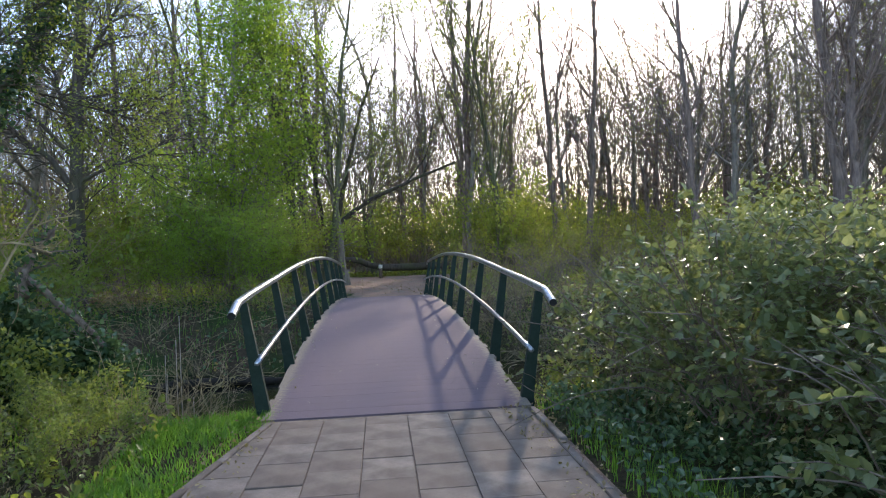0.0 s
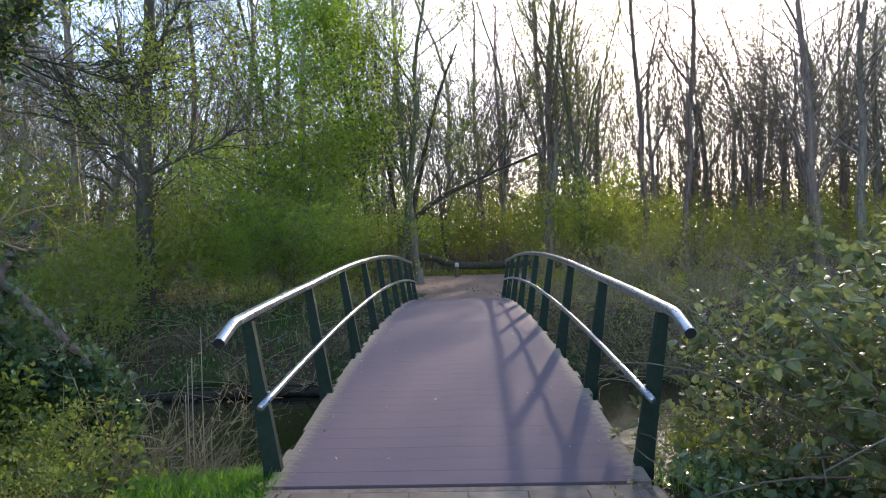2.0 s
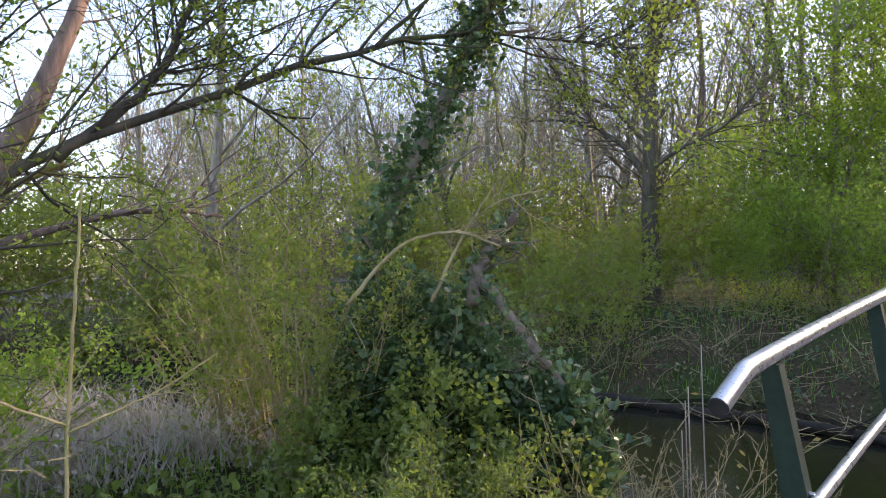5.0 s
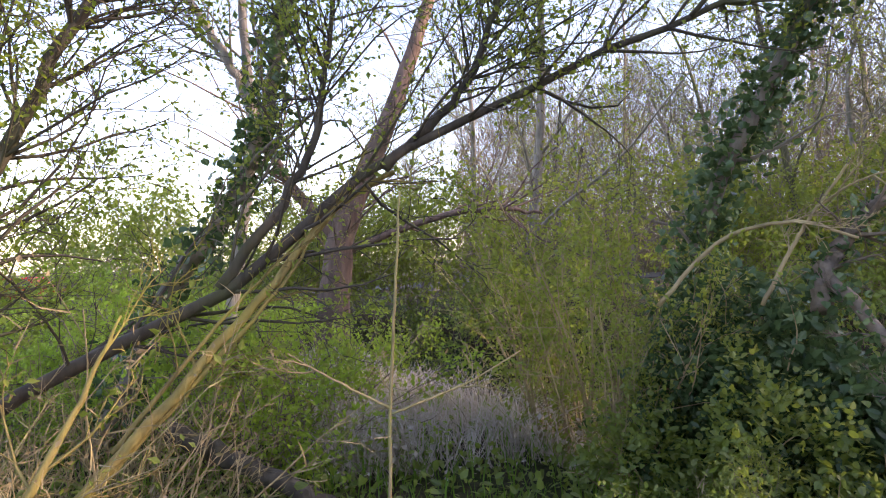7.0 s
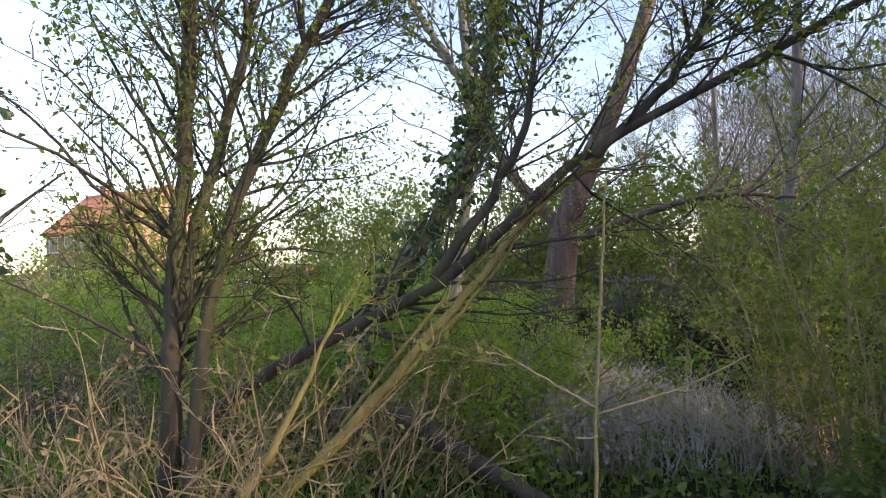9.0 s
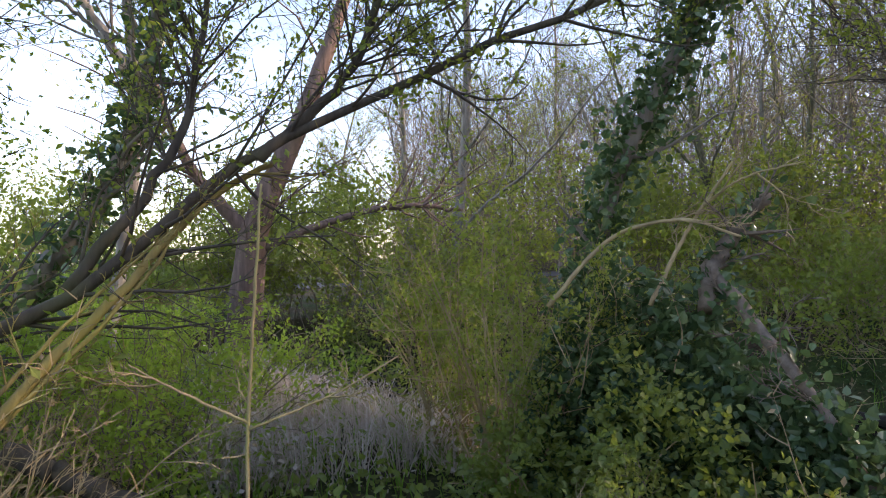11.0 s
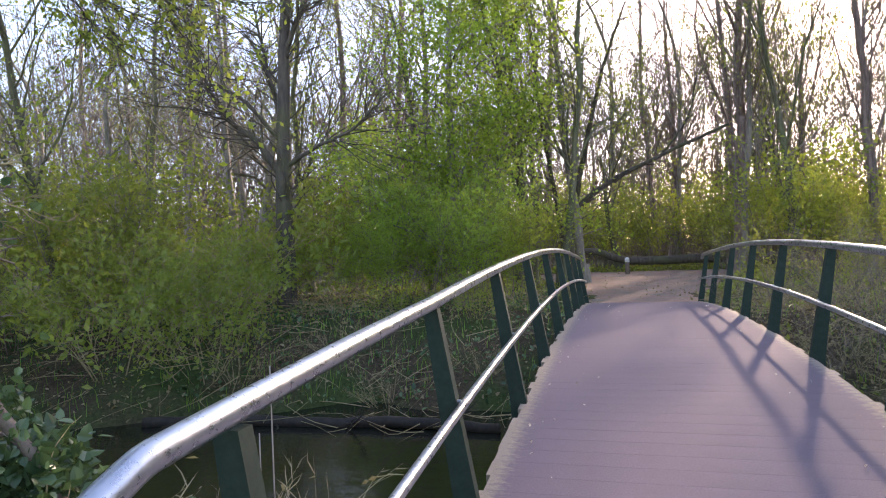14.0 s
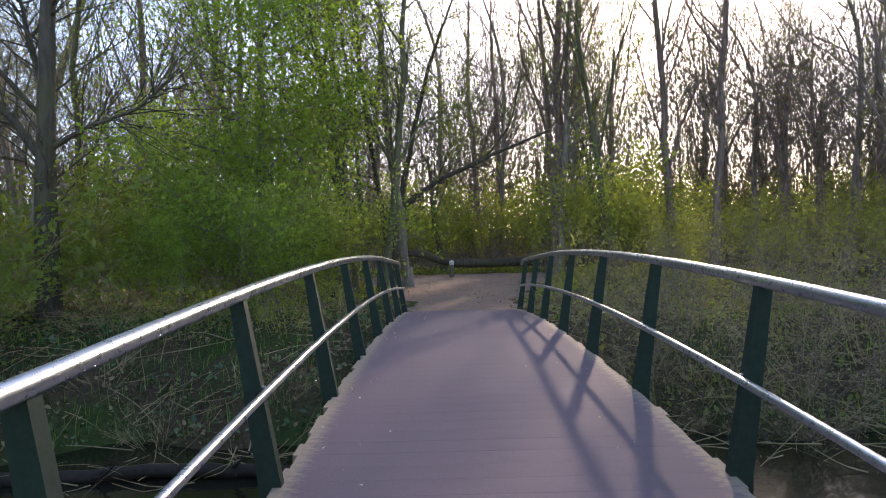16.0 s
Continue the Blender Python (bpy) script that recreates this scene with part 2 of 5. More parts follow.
M_ASPHALT = plain("asphalt", (0.04, 0.04, 0.04), (0.075, 0.073, 0.07), 0.9, 8)


# ---- mesh tools ----
class Acc:
    """Collects vertices and triangles."""

    def __init__(self):
        self.v, self.f, self.n = [], [], 0

    def add(self, v, f):
        self.v.append(np.asarray(v, float))
        self.f.append(np.asarray(f, int) + self.n)
        self.n += len(v)

    def mesh(self, name, material, smooth=False):
        me = bpy.data.meshes.new(name)
        v = np.concatenate(self.v) if self.v else np.zeros((0, 3))
        f = np.concatenate(self.f) if self.f else np.zeros((0, 3), int)
        me.vertices.add(len(v))
        me.vertices.foreach_set("co", v.ravel())
        me.loops.add(f.size)
        me.loops.foreach_set("vertex_index", f.ravel().astype(np.int32))
        me.polygons.add(len(f))
        me.polygons.foreach_set("loop_start", np.arange(0, f.size, 3, dtype=np.int32))
        me.polygons.foreach_set("use_smooth", np.full(len(f), smooth))
        me.materials.append(material)
        me.update(calc_edges=True)
        return me

    def tube(self, pts, radii, sides=5, cap=False):
        pts = np.asarray(pts, float)
        n = len(pts)
        radii = np.broadcast_to(radii, n)
        t = np.gradient(pts, axis=0)
        t /= np.linalg.norm(t, axis=1, keepdims=True) + 1e-9
        ref = np.array([0.0, 0, 1]) if abs(t[0][2]) < 0.85 else np.array([1.0, 0, 0])
        s = np.cross(t, ref)
        s /= np.linalg.norm(s, axis=1, keepdims=True) + 1e-9
        u = np.cross(s, t)
        a = np.linspace(0, 2 * np.pi, sides, endpoint=False)
        ring = pts[:, None] + radii[:, None, None] * (s[:, None] * np.cos(a)[None, :, None] + u[:, None] * np.sin(a)[None, :, None])
        i = np.arange(n - 1)[:, None] * sides
        k = np.arange(sides)[None]
        k2 = (k + 1) % sides
        q = np.stack([i + k, i + k2, i + sides + k2, i + sides + k], -1).reshape(-1, 4)
        f = np.concatenate([q[:, [0, 1, 2]], q[:, [0, 2, 3]]])
        v = ring.reshape(-1, 3)
        if cap:
            v = np.concatenate([v, pts[:1], pts[-1:]])
            kk = np.arange(sides)
            e = (n - 1) * sides
            f = np.concatenate([f, np.stack([kk * 0 + n * sides, (kk + 1) % sides, kk], -1),
                                np.stack([kk * 0 + n * sides + 1, e + kk, e + (kk + 1) % sides], -1)])
        self.add(v, f)

    def box(self, lo, hi, bevel=0.0):
        x0, y0, z0 = lo
        x1, y1, z1 = hi
        b = bevel
        ring = lambda g, z: [(x0 + g, y0 + g, z), (x1 - g, y0 + g, z), (x1 - g, y1 - g, z), (x0 + g, y1 - g, z)]
        v = ring(0, z0) + ring(0, z1 - b) + ring(b, z1)
        f = [(0, 2, 1), (0, 3, 2), (8, 9, 10), (8, 10, 11)]
        for lvl in (0, 4):
            for k in range(4):
                a, c = lvl + k, lvl + (k + 1) % 4
                f += [(a, c, c + 4), (a, c + 4, a + 4)]
        self.add(v, f)

    def leaves(self, pts, size, rng, up=0.5, width=0.55, broad=False, dirs=None, pull=0.0):
        p = np.asarray(pts, float)
        n = len(p)
        if n == 0:
            return
        unit = lambda w: w / (np.linalg.norm(w, axis=1, keepdims=True) + 1e-9)
        a = unit(rng.normal(size=(n, 3)))
        if dirs is not None:
            a = unit(a + pull * np.asarray(dirs))
        nn = unit(rng.normal(size=(n, 3)) + np.array([0, 0, up * 3]))
        s = unit(np.cross(a, nn))
        nn = np.cross(s, a)
        ln = (size * (0.55 + 0.9 * rng.random(n)))[:, None]
        w = ln * width / 2
        if broad:
            v = np.stack([p, p + a * ln * 0.22 + s * w + nn * ln * 0.06, p + a * ln * 0.62 + s * w * 0.8 + nn * ln * 0.05, p + a * ln - nn * ln * 0.05,
                          p + a * ln * 0.62 - s * w * 0.8 + nn * ln * 0.05, p + a * ln * 0.22 - s * w + nn * ln * 0.06], 1).reshape(-1, 3)
            f = np.array([(0, 1, 2), (0, 2, 3), (0, 3, 4), (0, 4, 5)])
            self.add(v, (np.arange(n)[:, None, None] * 6 + f).reshape(-1, 3))
        else:
            v = np.stack([p, p + a * ln * 0.45 + s * w + nn * ln * 0.08, p + a * ln, p + a * ln * 0.45 - s * w + nn * ln * 0.08], 1).reshape(-1, 3)
            f = np.array([(0, 1, 2), (0, 2, 3)])
            self.add(v, (np.arange(n)[:, None, None] * 4 + f).reshape(-1, 3))


def part(name, acc, material, parent=None, label="", smooth=False):
    ob = new(name, acc.mesh(name, material, smooth))
    if parent is not None:
        ob.parent = parent
    return tagged(ob, label) if label else ob


def empty(name, m=None):
    ob = new(name)
    if m is not None:
        ob.matrix_basis = m
    return ob


# ---- terrain ----
WATER_Z = -1.3


def stream_mid(x):
    return 5.3 - 0.35 * np.clip(-x - 5, 0, 15)


def height(x, y):
    x, y = np.asarray(x, float), np.asarray(y, float)
    d = (y - stream_mid(x))
    wob = 0.25 * np.sin(x * 0.9) + 0.2 * np.sin(x * 2.3 + 1)
    near = np.clip((-d - 3.45 - wob * 0.5) / 1.7, 0, 1)
    far = np.clip((d - 3.5 - wob) / 3.6, 0, 1)
    near, far = near ** 0.6, far ** 0.7
    k = np.maximum(np.where(d < 0, near, far), np.clip((-x - 14.5) / 3.5, 0, 1) ** 0.7)
    bump_ = 0.05 * np.sin(x * 1.7 + y * 0.6) * np.sin(y * 1.3 - x * 0.4)
    inlet = np.clip(1 - ((x + 11.5) / 3.8) ** 2 - ((y - 0.6) / 1.6) ** 2, 0, 1)
    k = k * (1 - np.clip(1.6 * inlet, 0, 1))
    flat = np.clip((np.abs(x) - 1.3) / 0.8, 0, 1)
    return -1.75 + k * (1.70 + bump_ * flat)


def axis(lo, hi, step, far):
    a = np.arange(lo, hi + 1e-6, step)
    g = np.array([1, 2.5, 5, 9, 15, 25, 45, 80, 150, 300, 700, 1500, far], float)
    return np.concatenate([lo - g[::-1], a, hi + g])


gx, gy = axis(-24, 24, 0.4, 3000), axis(-9, 34, 0.4, 3000)
X, Y = np.meshgrid(gx, gy)
V = np.stack([X, Y, height(X, Y)], -1).reshape(-1, 3)
nx, ny = len(gx), len(gy)
ii = (np.arange(ny - 1)[:, None] * nx + np.arange(nx - 1)[None]).ravel()
acc = Acc()
acc.add(V, np.concatenate([np.stack([ii, ii + 1, ii + nx + 1], -1), np.stack([ii, ii + nx + 1, ii + nx], -1)]))
tagged(part("ground", acc, M_GROUND, smooth=True), "brown woodland soil with moss and leaf litter", "ground", kind="structure")
acc = Acc()
acc.add([(-60, -8, WATER_Z), (60, -8, WATER_Z), (60, 12, WATER_Z), (-60, 12, WATER_Z)], [(0, 1, 2), (0, 2, 3)])
tagged(part("water", acc, M_WATER), "still dark water of a narrow stream", "water", kind="structure")

# far path of leaf litter beyond the bridge
acc = Acc()
rng = np.random.default_rng(5)
ys = np.linspace(14.5, 30, 60)
half = 1.35 + 0.12 * np.sin(ys * 2.1) + 0.1 * np.sin(ys * 5.3) + np.clip(ys - 17, 0, 12) * 0.28
cols = np.linspace(-1, 1, 14)
P = np.stack([half[:, None] * cols[None] + 0.1, np.repeat(ys[:, None], 14, 1)], -1)
Z = height(P[..., 0], P[..., 1]) + 0.05 - 0.06 * np.abs(cols)[None] ** 6
V = np.concatenate([P, Z[..., None]], -1).reshape(-1, 3)
ii = (np.arange(59)[:, None] * 14 + np.arange(13)[None]).ravel()
acc.add(V, np.concatenate([np.stack([ii, ii + 1, ii + 15], -1), np.stack([ii, ii + 15, ii + 14], -1)]))
tagged(part("path_far", acc, M_LITTER, smooth=True), "trodden path covered in reddish-brown leaf litter", "path", kind="structure")

# ---- footbridge ----
LEN, RISE, HALF = 14.6, 0.335, 1.2


def deck_z(y):
    return RISE * (1 - ((np.asarray(y, float) - LEN / 2) / (LEN / 2)) ** 2)


bridge = tagged(empty("footbridge"), "arched footbridge with grey gritted deck and steel railings over a stream", "footbridge")
rng = np.random.default_rng(3)
for sx in (-1, 1):
    acc = Acc()
    ys = np.linspace(-0.4, LEN + 0.4, 30)
    zs = deck_z(ys) - 0.06
    v, f = [], []
    for y, z in zip(ys, zs):
        v += [(sx * 0.95, y, z), (sx * 1.05, y, z), (sx * 1.05, y, z - 0.3), (sx * 0.95, y, z - 0.3)]
    for i in range(len(ys) - 1):
        for k in range(4):
            a, c = i * 4 + k, i * 4 + (k + 1) % 4
            f += [(a, c, c + 4), (a, c + 4, a + 4)]
    acc.add(v, f)
    part("girder", acc, M_GIRDER, bridge, "dark steel girder under the deck")

POST_Y = [0.25 + 1.76 * i for i in range(9)]
LEAN = 0.19


def rail_curve(offset, y0, y1, n=60):
    ys = np.linspace(y0, y1, n)
    lift = 0.045 if offset > 0.8 else 0.0
    return ys, deck_z(ys) + offset + lift * (np.clip(1 - ys / 2, 0, 1) + np.clip(1 - (LEN - ys) / 2, 0, 1))


for sx in (-1, 1):
    # upper tube with its ends bent down and outwards
    ys, zs = rail_curve(1.053, -0.06, LEN + 0.06)
    xs = np.full_like(ys, sx * (HALF + LEAN + 0.02))
    mid = np.stack([xs, ys, zs], -1)
    bend = lambda s, y, z: [(sx * (HALF + LEAN + 0.02), y + s * d, z + h) for d, h in ((0.28, -0.095), (0.11, -0.032), (0.06, -0.014), (0.03, -0.005))]
    start = np.array(bend(-1, ys[0], zs[0]))
    end = np.array(bend(1, ys[-1], zs[-1]))[::-1]
    acc = Acc()
    pts = np.concatenate([start, mid, end])
    acc.tube(pts, 0.036, 16)
    part("handrail", acc, M_STEEL, bridge, "galvanised steel tube handrail with bent-down ends", True)
    for p, q in ((pts[0], pts[1]), (pts[-1], pts[-2])):
        acc = Acc()
        d = (p - q) / np.linalg.norm(p - q)
        acc.tube([p - d * 0.01, p + d * 0.006], 0.034, 16, cap=True)
        part("end_cap", acc, M_TYRE, bridge, "black plastic end cap")
    ys, zs = rail_curve(0.52, 0.0, LEN - 0.0)
    acc = Acc()
    acc.tube(np.stack([np.full_like(ys, sx * (HALF + 0.08)), ys, zs], -1), 0.024, 12, cap=True)
    part("lower_rail", acc, M_STEEL, bridge, "thinner galvanised steel tube rail", True)
    for y in POST_Y:
        z = float(deck_z(y))
        acc = Acc()
        v = []
        for k, w in ((-0.34, 0.13), (0.0, 0.125), (1.02, 0.075)):
            xc = sx * (HALF + 0.08 + 0.15 * max(k, -0.1))
            zz = z + k + 0.02
            v += [(xc - w / 2, y - 0.032, zz), (xc + w / 2, y - 0.032, zz), (xc + w / 2, y + 0.032, zz), (xc - w / 2, y + 0.032, zz)]
        f = [(0, 2, 1), (0, 3, 2), (8, 9, 10), (8, 10, 11)]
        for lvl in (0, 4):
            for k in range(4):
                a, c = lvl + k, lvl + (k + 1) % 4
                f += [(a, c, c + 4), (a, c + 4, a + 4)]
        acc.add(v, f)
        post = part("post", acc, M_POST, bridge, "dark green painted steel post leaning outwards")
        acc = Acc()
        for h in (0.50, 0.54):
            xx = sx * (HALF + 0.08 + 0.15 * h - 0.05)
            acc.tube([(xx - sx * 0.02, y, z + h), (xx + sx * 0.05, y, z + h)], 0.009, 6, cap=True)
        part("bolt", acc, M_STEEL, post)

# ---- ground paving ----
acc = Acc()
acc.box((-1.52, -9.2, -0.09), (1.30, -1.80, -0.013))
acc.box((-1.14, -1.80, -0.09), (1.30, -0.10, -0.013))
paved = tagged(part("path_near", acc, M_LITTER), "bed of earth and sand under grey paving slabs", "path", kind="structure")

# ---- plants: growth ----


def wander(rng, p, d, length, n, wob, rise):
    pts = [np.array(p, float)]
    d = np.array(d, float)
    for _ in range(n):
        d = d + rng.normal(size=3) * wob + np.array([0, 0, rise])
        d /= np.linalg.norm(d)
        pts.append(pts[-1] + d * length / n)
    return np.array(pts)


def side_dir(rng, t, spread):
    r = rng.normal(size=3)
    r -= t * (r @ t)
    r /= np.linalg.norm(r) + 1e-9
    d = t * math.cos(spread) + r * math.sin(spread)
    return d / np.linalg.norm(d)


def grow(acc, rng, p, d, length, r, level, spec, tips, thin=0.004):
    """spec: per level (segments, wobble, rise, sides, children, first, spread, shrink)."""
    seg, wob, rise, sides, kids, first, spread, shrink = spec[level]
    pts = wander(rng, p, d, length, seg, wob, rise)
    last = level == len(spec) - 1
    radii = np.linspace(r, r * (0.25 if not last else 0.35), seg + 1)
    if sides:
        acc.tube(pts, radii, sides)
    else:
        w = np.cross(pts[-1] - pts[0], rng.normal(size=3))
        w *= r * 1.1 / (np.linalg.norm(w) + 1e-9)
        acc.add([pts[0] - w, pts[0] + w, pts[1] + w * 0.7, pts[1] - w * 0.7, pts[-1]], [(0, 1, 2), (0, 2, 3), (3, 2, 4)])
    if last:
        tips.append(pts)
        return
    if level == len(spec) - 2:
        tips.append(pts[seg // 2:])
    for k in range(kids):
        f = first + (1 - first) * (k + rng.random()) / kids
        x = min(f * seg, seg - 1e-3)
        i = int(x)
        q = pts[i] + (pts[i + 1] - pts[i]) * (x - i)
        t = pts[i + 1] - pts[i]
        t /= np.linalg.norm(t)
        nd = side_dir(rng, t, spread * (0.7 + 0.6 * rng.random()))
        rr = max(r * (1 - 0.75 * f) * (0.33 + 0.17 * rng.random()), thin)
        grow(acc, rng, q, nd, length * shrink * (1.15 - 0.6 * f) * (0.7 + 0.6 * rng.random()), rr, level + 1, spec, tips, thin)


def along(rng, tips, n, jitter, clump=2.5):
    """n points near the twigs, with the twigs' directions."""
    share = rng.random(len(tips)) ** clump + 0.02
    pick = rng.choice(len(tips), n, p=share / share.sum())
    f = rng.random(n)
    P, D = np.empty((n, 3)), np.empty((n, 3))
    for k in range(n):
        t = tips[pick[k]]
        x = f[k] * (len(t) - 1.001)
        i = int(x)
        P[k] = t[i] + (t[i + 1] - t[i]) * (x - i)
        D[k] = t[i + 1] - t[i]
    D /= np.linalg.norm(D, axis=1, keepdims=True) + 1e-9
    return P + rng.normal(size=(n, 3)) * jitter, D


def make_tree(name, seed, tall, r, spec, bark, leaf, count, size, lean=0.04, jitter=0.12, trunk_share=1.0):
    rng = np.random.default_rng(seed)
    wood, tips = Acc(), []
    grow(wood, rng, (0, 0, -0.25), (rng.normal() * lean, rng.normal() * lean, 1), tall, r, 0, spec, tips, 0.0065)
    wood.tube([(0, 0, -0.3), (0, 0, 0.05), (0, 0, 0.35), (0, 0, 0.8)], [r * 1.7, r * 1.45, r * 1.15, r * 0.98], 9)
    tree = empty(name)
    part("trunk", wood, bark, tree, smooth=True)
    if count:
        crown = Acc()
        P, D = along(rng, tips, count, jitter)
        crown.leaves(P, size, rng, 0.3, 0.6, dirs=D, pull=0.6)
        part("crown", crown, leaf, tree)
    return tree


def at(x, y, turn=0.0, size=1.0, tall=None, dz=0.0):
    tall = size if tall is None else tall
    return Matrix.Translation((x, y, float(height(x, y)) + dz)) @ Matrix.Rotation(radians(turn), 4, "Z") @ Matrix.Diagonal((size, size, tall, 1))


TALL = [(10, 0.10, 0.03, 7, 17, 0.2, 0.72, 0.42), (6, 0.17, 0.06, 4, 8, 0.15, 0.6, 0.48), (2, 0.2, 0.06, 3, 11, 0.1, 0.65, 0.7), (2, 0.25, 0.03, 0, 0, 0, 0, 0)]
WIDE = [(8, 0.07, 0.02, 9, 14, 0.32, 0.95, 0.5), (7, 0.18, 0.05, 6, 10, 0.15, 0.75, 0.45), (3, 0.22, 0.04, 3, 12, 0.1, 0.75, 0.55), (2, 0.22, 0.03, 0, 0, 0, 0, 0)]
FORK = [(5, 0.13, 0.02, 8, 5, 0.45, 0.5, 1.25), (8, 0.10, 0.05, 6, 14, 0.15, 0.65, 0.42), (3, 0.2, 0.05, 3, 15, 0.1, 0.7, 0.62), (2, 0.2, 0.03, 0, 0, 0, 0, 0)]
LEAFY = [(8, 0.04, 0.03, 7, 40, 0.03, 1.1, 0.32), (5, 0.15, 0.06, 4, 7, 0.1, 0.75, 0.5), (3, 0.2, 0.02, 3, 3, 0.2, 0.8, 0.5), (2, 0.2, 0, 0, 0, 0, 0, 0)]

kinds = {
    "tall_a": make_tree("tree", 11, 15, 0.19, TALL, M_BARK, M_BUD, 1700, 0.09),
    "tall_b": make_tree("tree", 12, 17, 0.22, TALL, M_BARK_RED, M_BUD, 500, 0.09),
    "tall_c": make_tree("tree", 13, 14, 0.16, TALL, M_BARK_MOSS, M_YOUNG, 4600, 0.10),
    "wide_a": make_tree("tree", 14, 9.5, 0.26, WIDE, M_BARK, M_BUD, 1800, 0.06),
    "fork_a": make_tree("tree", 15, 7.5, 0.24, FORK, M_BARK_RED, M_BUD, 700, 0.09),
    "fork_b": make_tree("tree", 16, 7.0, 0.20, FORK, M_BARK_MOSS, M_YOUNG, 2400, 0.11),
    "leafy_a": make_tree("tree", 17, 10, 0.15, LEAFY, M_BARK, M_FRESH, 30000, 0.10, jitter=0.3),
}
LABELS = {
    "tall_a": "tall slender bare tree with grey mossy bark and first buds",
    "tall_b": "tall bare tree with reddish-brown bark and fine twigs",
    "tall_c": "slender grey tree with sparse young yellow-green leaves",
    "wide_a": "spreading bare tree with dark grey trunk and crooked limbs",
    "fork_a": "forked brown tree with bare rising limbs",
    "fork_b": "forked grey tree with sparse fresh spring leaves",
    "leafy_a": "young tree clothed in bright green spring leaves",
}
used = set()


def plant(kind, x, y, turn=0.0, size=1.0, tall=None, group="woodland trees"):
    m = at(x, y, turn, size, tall)
    if kind in used:
        ob = copy_thing(kinds[kind], m)
        ob.matrix_basis = m
    else:
        used.add(kind)
        ob = kinds[kind]
        ob.matrix_basis = m
    return tagged(ob, LABELS[kind], "tree", group)


def make_shrub(name, seed, stems, tall, spread, twigs, leaf, count, size, bark=M_TWIG_DARK, base=0.25, thick=0.014, jitter=0.08, lean=(0, 0), arch=-0.02):
    rng = np.random.default_rng(seed)
    wood, tips = Acc(), []
    spec = [(6, 0.10, arch, 4, twigs, 0.25, 0.6, 0.38), (2, 0.2, 0.0, 3, 3, 0.2, 0.7, 0.6), (2, 0.2, 0.0, 0, 0, 0, 0, 0)]
    for _ in range(stems):
        a, q = rng.random() * 6.283, rng.random() ** 0.5
        d = (math.cos(a) * spread * q + lean[0], math.sin(a) * spread * q + lean[1], 1)
        grow(wood, rng, (math.cos(a) * base * q, math.sin(a) * base * q, -0.1), d, tall * (0.6 + 0.5 * rng.random()), thick * (0.6 + 0.8 * rng.random()), 0, spec, tips)
    bush = empty(name)
    part("wood", wood, bark, bush)
    if count:
        fol = Acc()
        P, D = along(rng, tips, count, jitter)
        P[:, 2] = np.maximum(P[:, 2], 0.02)
        fol.leaves(P, size, rng, 0.4, 0.55, dirs=D, pull=0.4)
        part("foliage", fol, leaf, bush)
    return bush


shrubs = {
    "olive": make_shrub("shrub", 31, 12, 4.6, 0.5, 8, M_OLIVE, 3400, 0.135, base=0.7, jitter=0.2),
    "willow": make_shrub("shrub", 32, 15, 3.2, 0.5, 6, M_YOUNG, 3800, 0.055, bark=M_TWIG, base=0.3, thick=0.017, jitter=0.06),
    "brush": make_shrub("shrub", 33, 18, 2.0, 1.0, 6, M_DRY, 700, 0.05, base=0.7, thick=0.009),
    "round": make_shrub("shrub", 34, 22, 1.7, 0.9, 7, M_FRESH, 5000, 0.055, base=0.3, thick=0.01, jitter=0.07),
    "bright": make_shrub("shrub", 35, 10, 4.2, 0.5, 7, M_YOUNG, 2500, 0.13, base=0.5, jitter=0.2),
    "far": make_shrub("shrub", 36, 10, 3.4, 0.7, 6, M_BUD, 900, 0.13, base=0.9, thick=0.02, jitter=0.2),
    "fresh": make_shrub("shrub", 39, 12, 4.4, 0.45, 8, M_FRESH, 3000, 0.125, base=0.6, jitter=0.22),
    "bank": make_shrub("shrub", 40, 12, 2.7, 1.0, 6, M_YOUNG, 1200, 0.13, bark=M_TWIG, base=0.8, thick=0.013, jitter=0.16, arch=-0.05),
    "tangle": make_shrub("shrub", 38, 24, 1.7, 1.1, 5, M_DRY, 160, 0.05, bark=M_TWIG, base=0.7, thick=0.008, arch=-0.04),
    "green": make_shrub("shrub", 37, 16, 2.0, 0.9, 6, M_HERB, 3600, 0.09, base=0.6, thick=0.01, jitter=0.12),
}
SHRUB_LABELS = {
    "olive": "tall loose shrub with olive-green spring leaves on the bank",
    "willow": "thicket of thin tan stems with tiny fresh leaves",
    "brush": "tangle of bare brown brushwood on the stream bank",
    "round": "rounded shrub with dense small bright green leaves",
    "bright": "tall shrub with yellow-green leaves catching the sun",
    "far": "brownish budding shrub of the woodland undergrowth",
    "fresh": "tall shrub full of bright fresh green leaves",
    "bank": "loose tan shrub with small olive-yellow leaves over the stream",
    "tangle": "tangle of bare tan twigs and briar stems",
    "green": "low green bramble and undergrowth shrub",
}


def shrub(kind, x, y, turn=0.0, size=1.0, tall=None, dz=0.0):
    m = at(x, y, turn, size, tall, dz)
    if kind in used:
        ob = copy_thing(shrubs[kind], m)
        ob.matrix_basis = m
    else:
        used.add(kind)
        ob = shrubs[kind]
        ob.matrix_basis = m
    return tagged(ob, SHRUB_LABELS[kind], "shrub", "undergrowth shrubs")


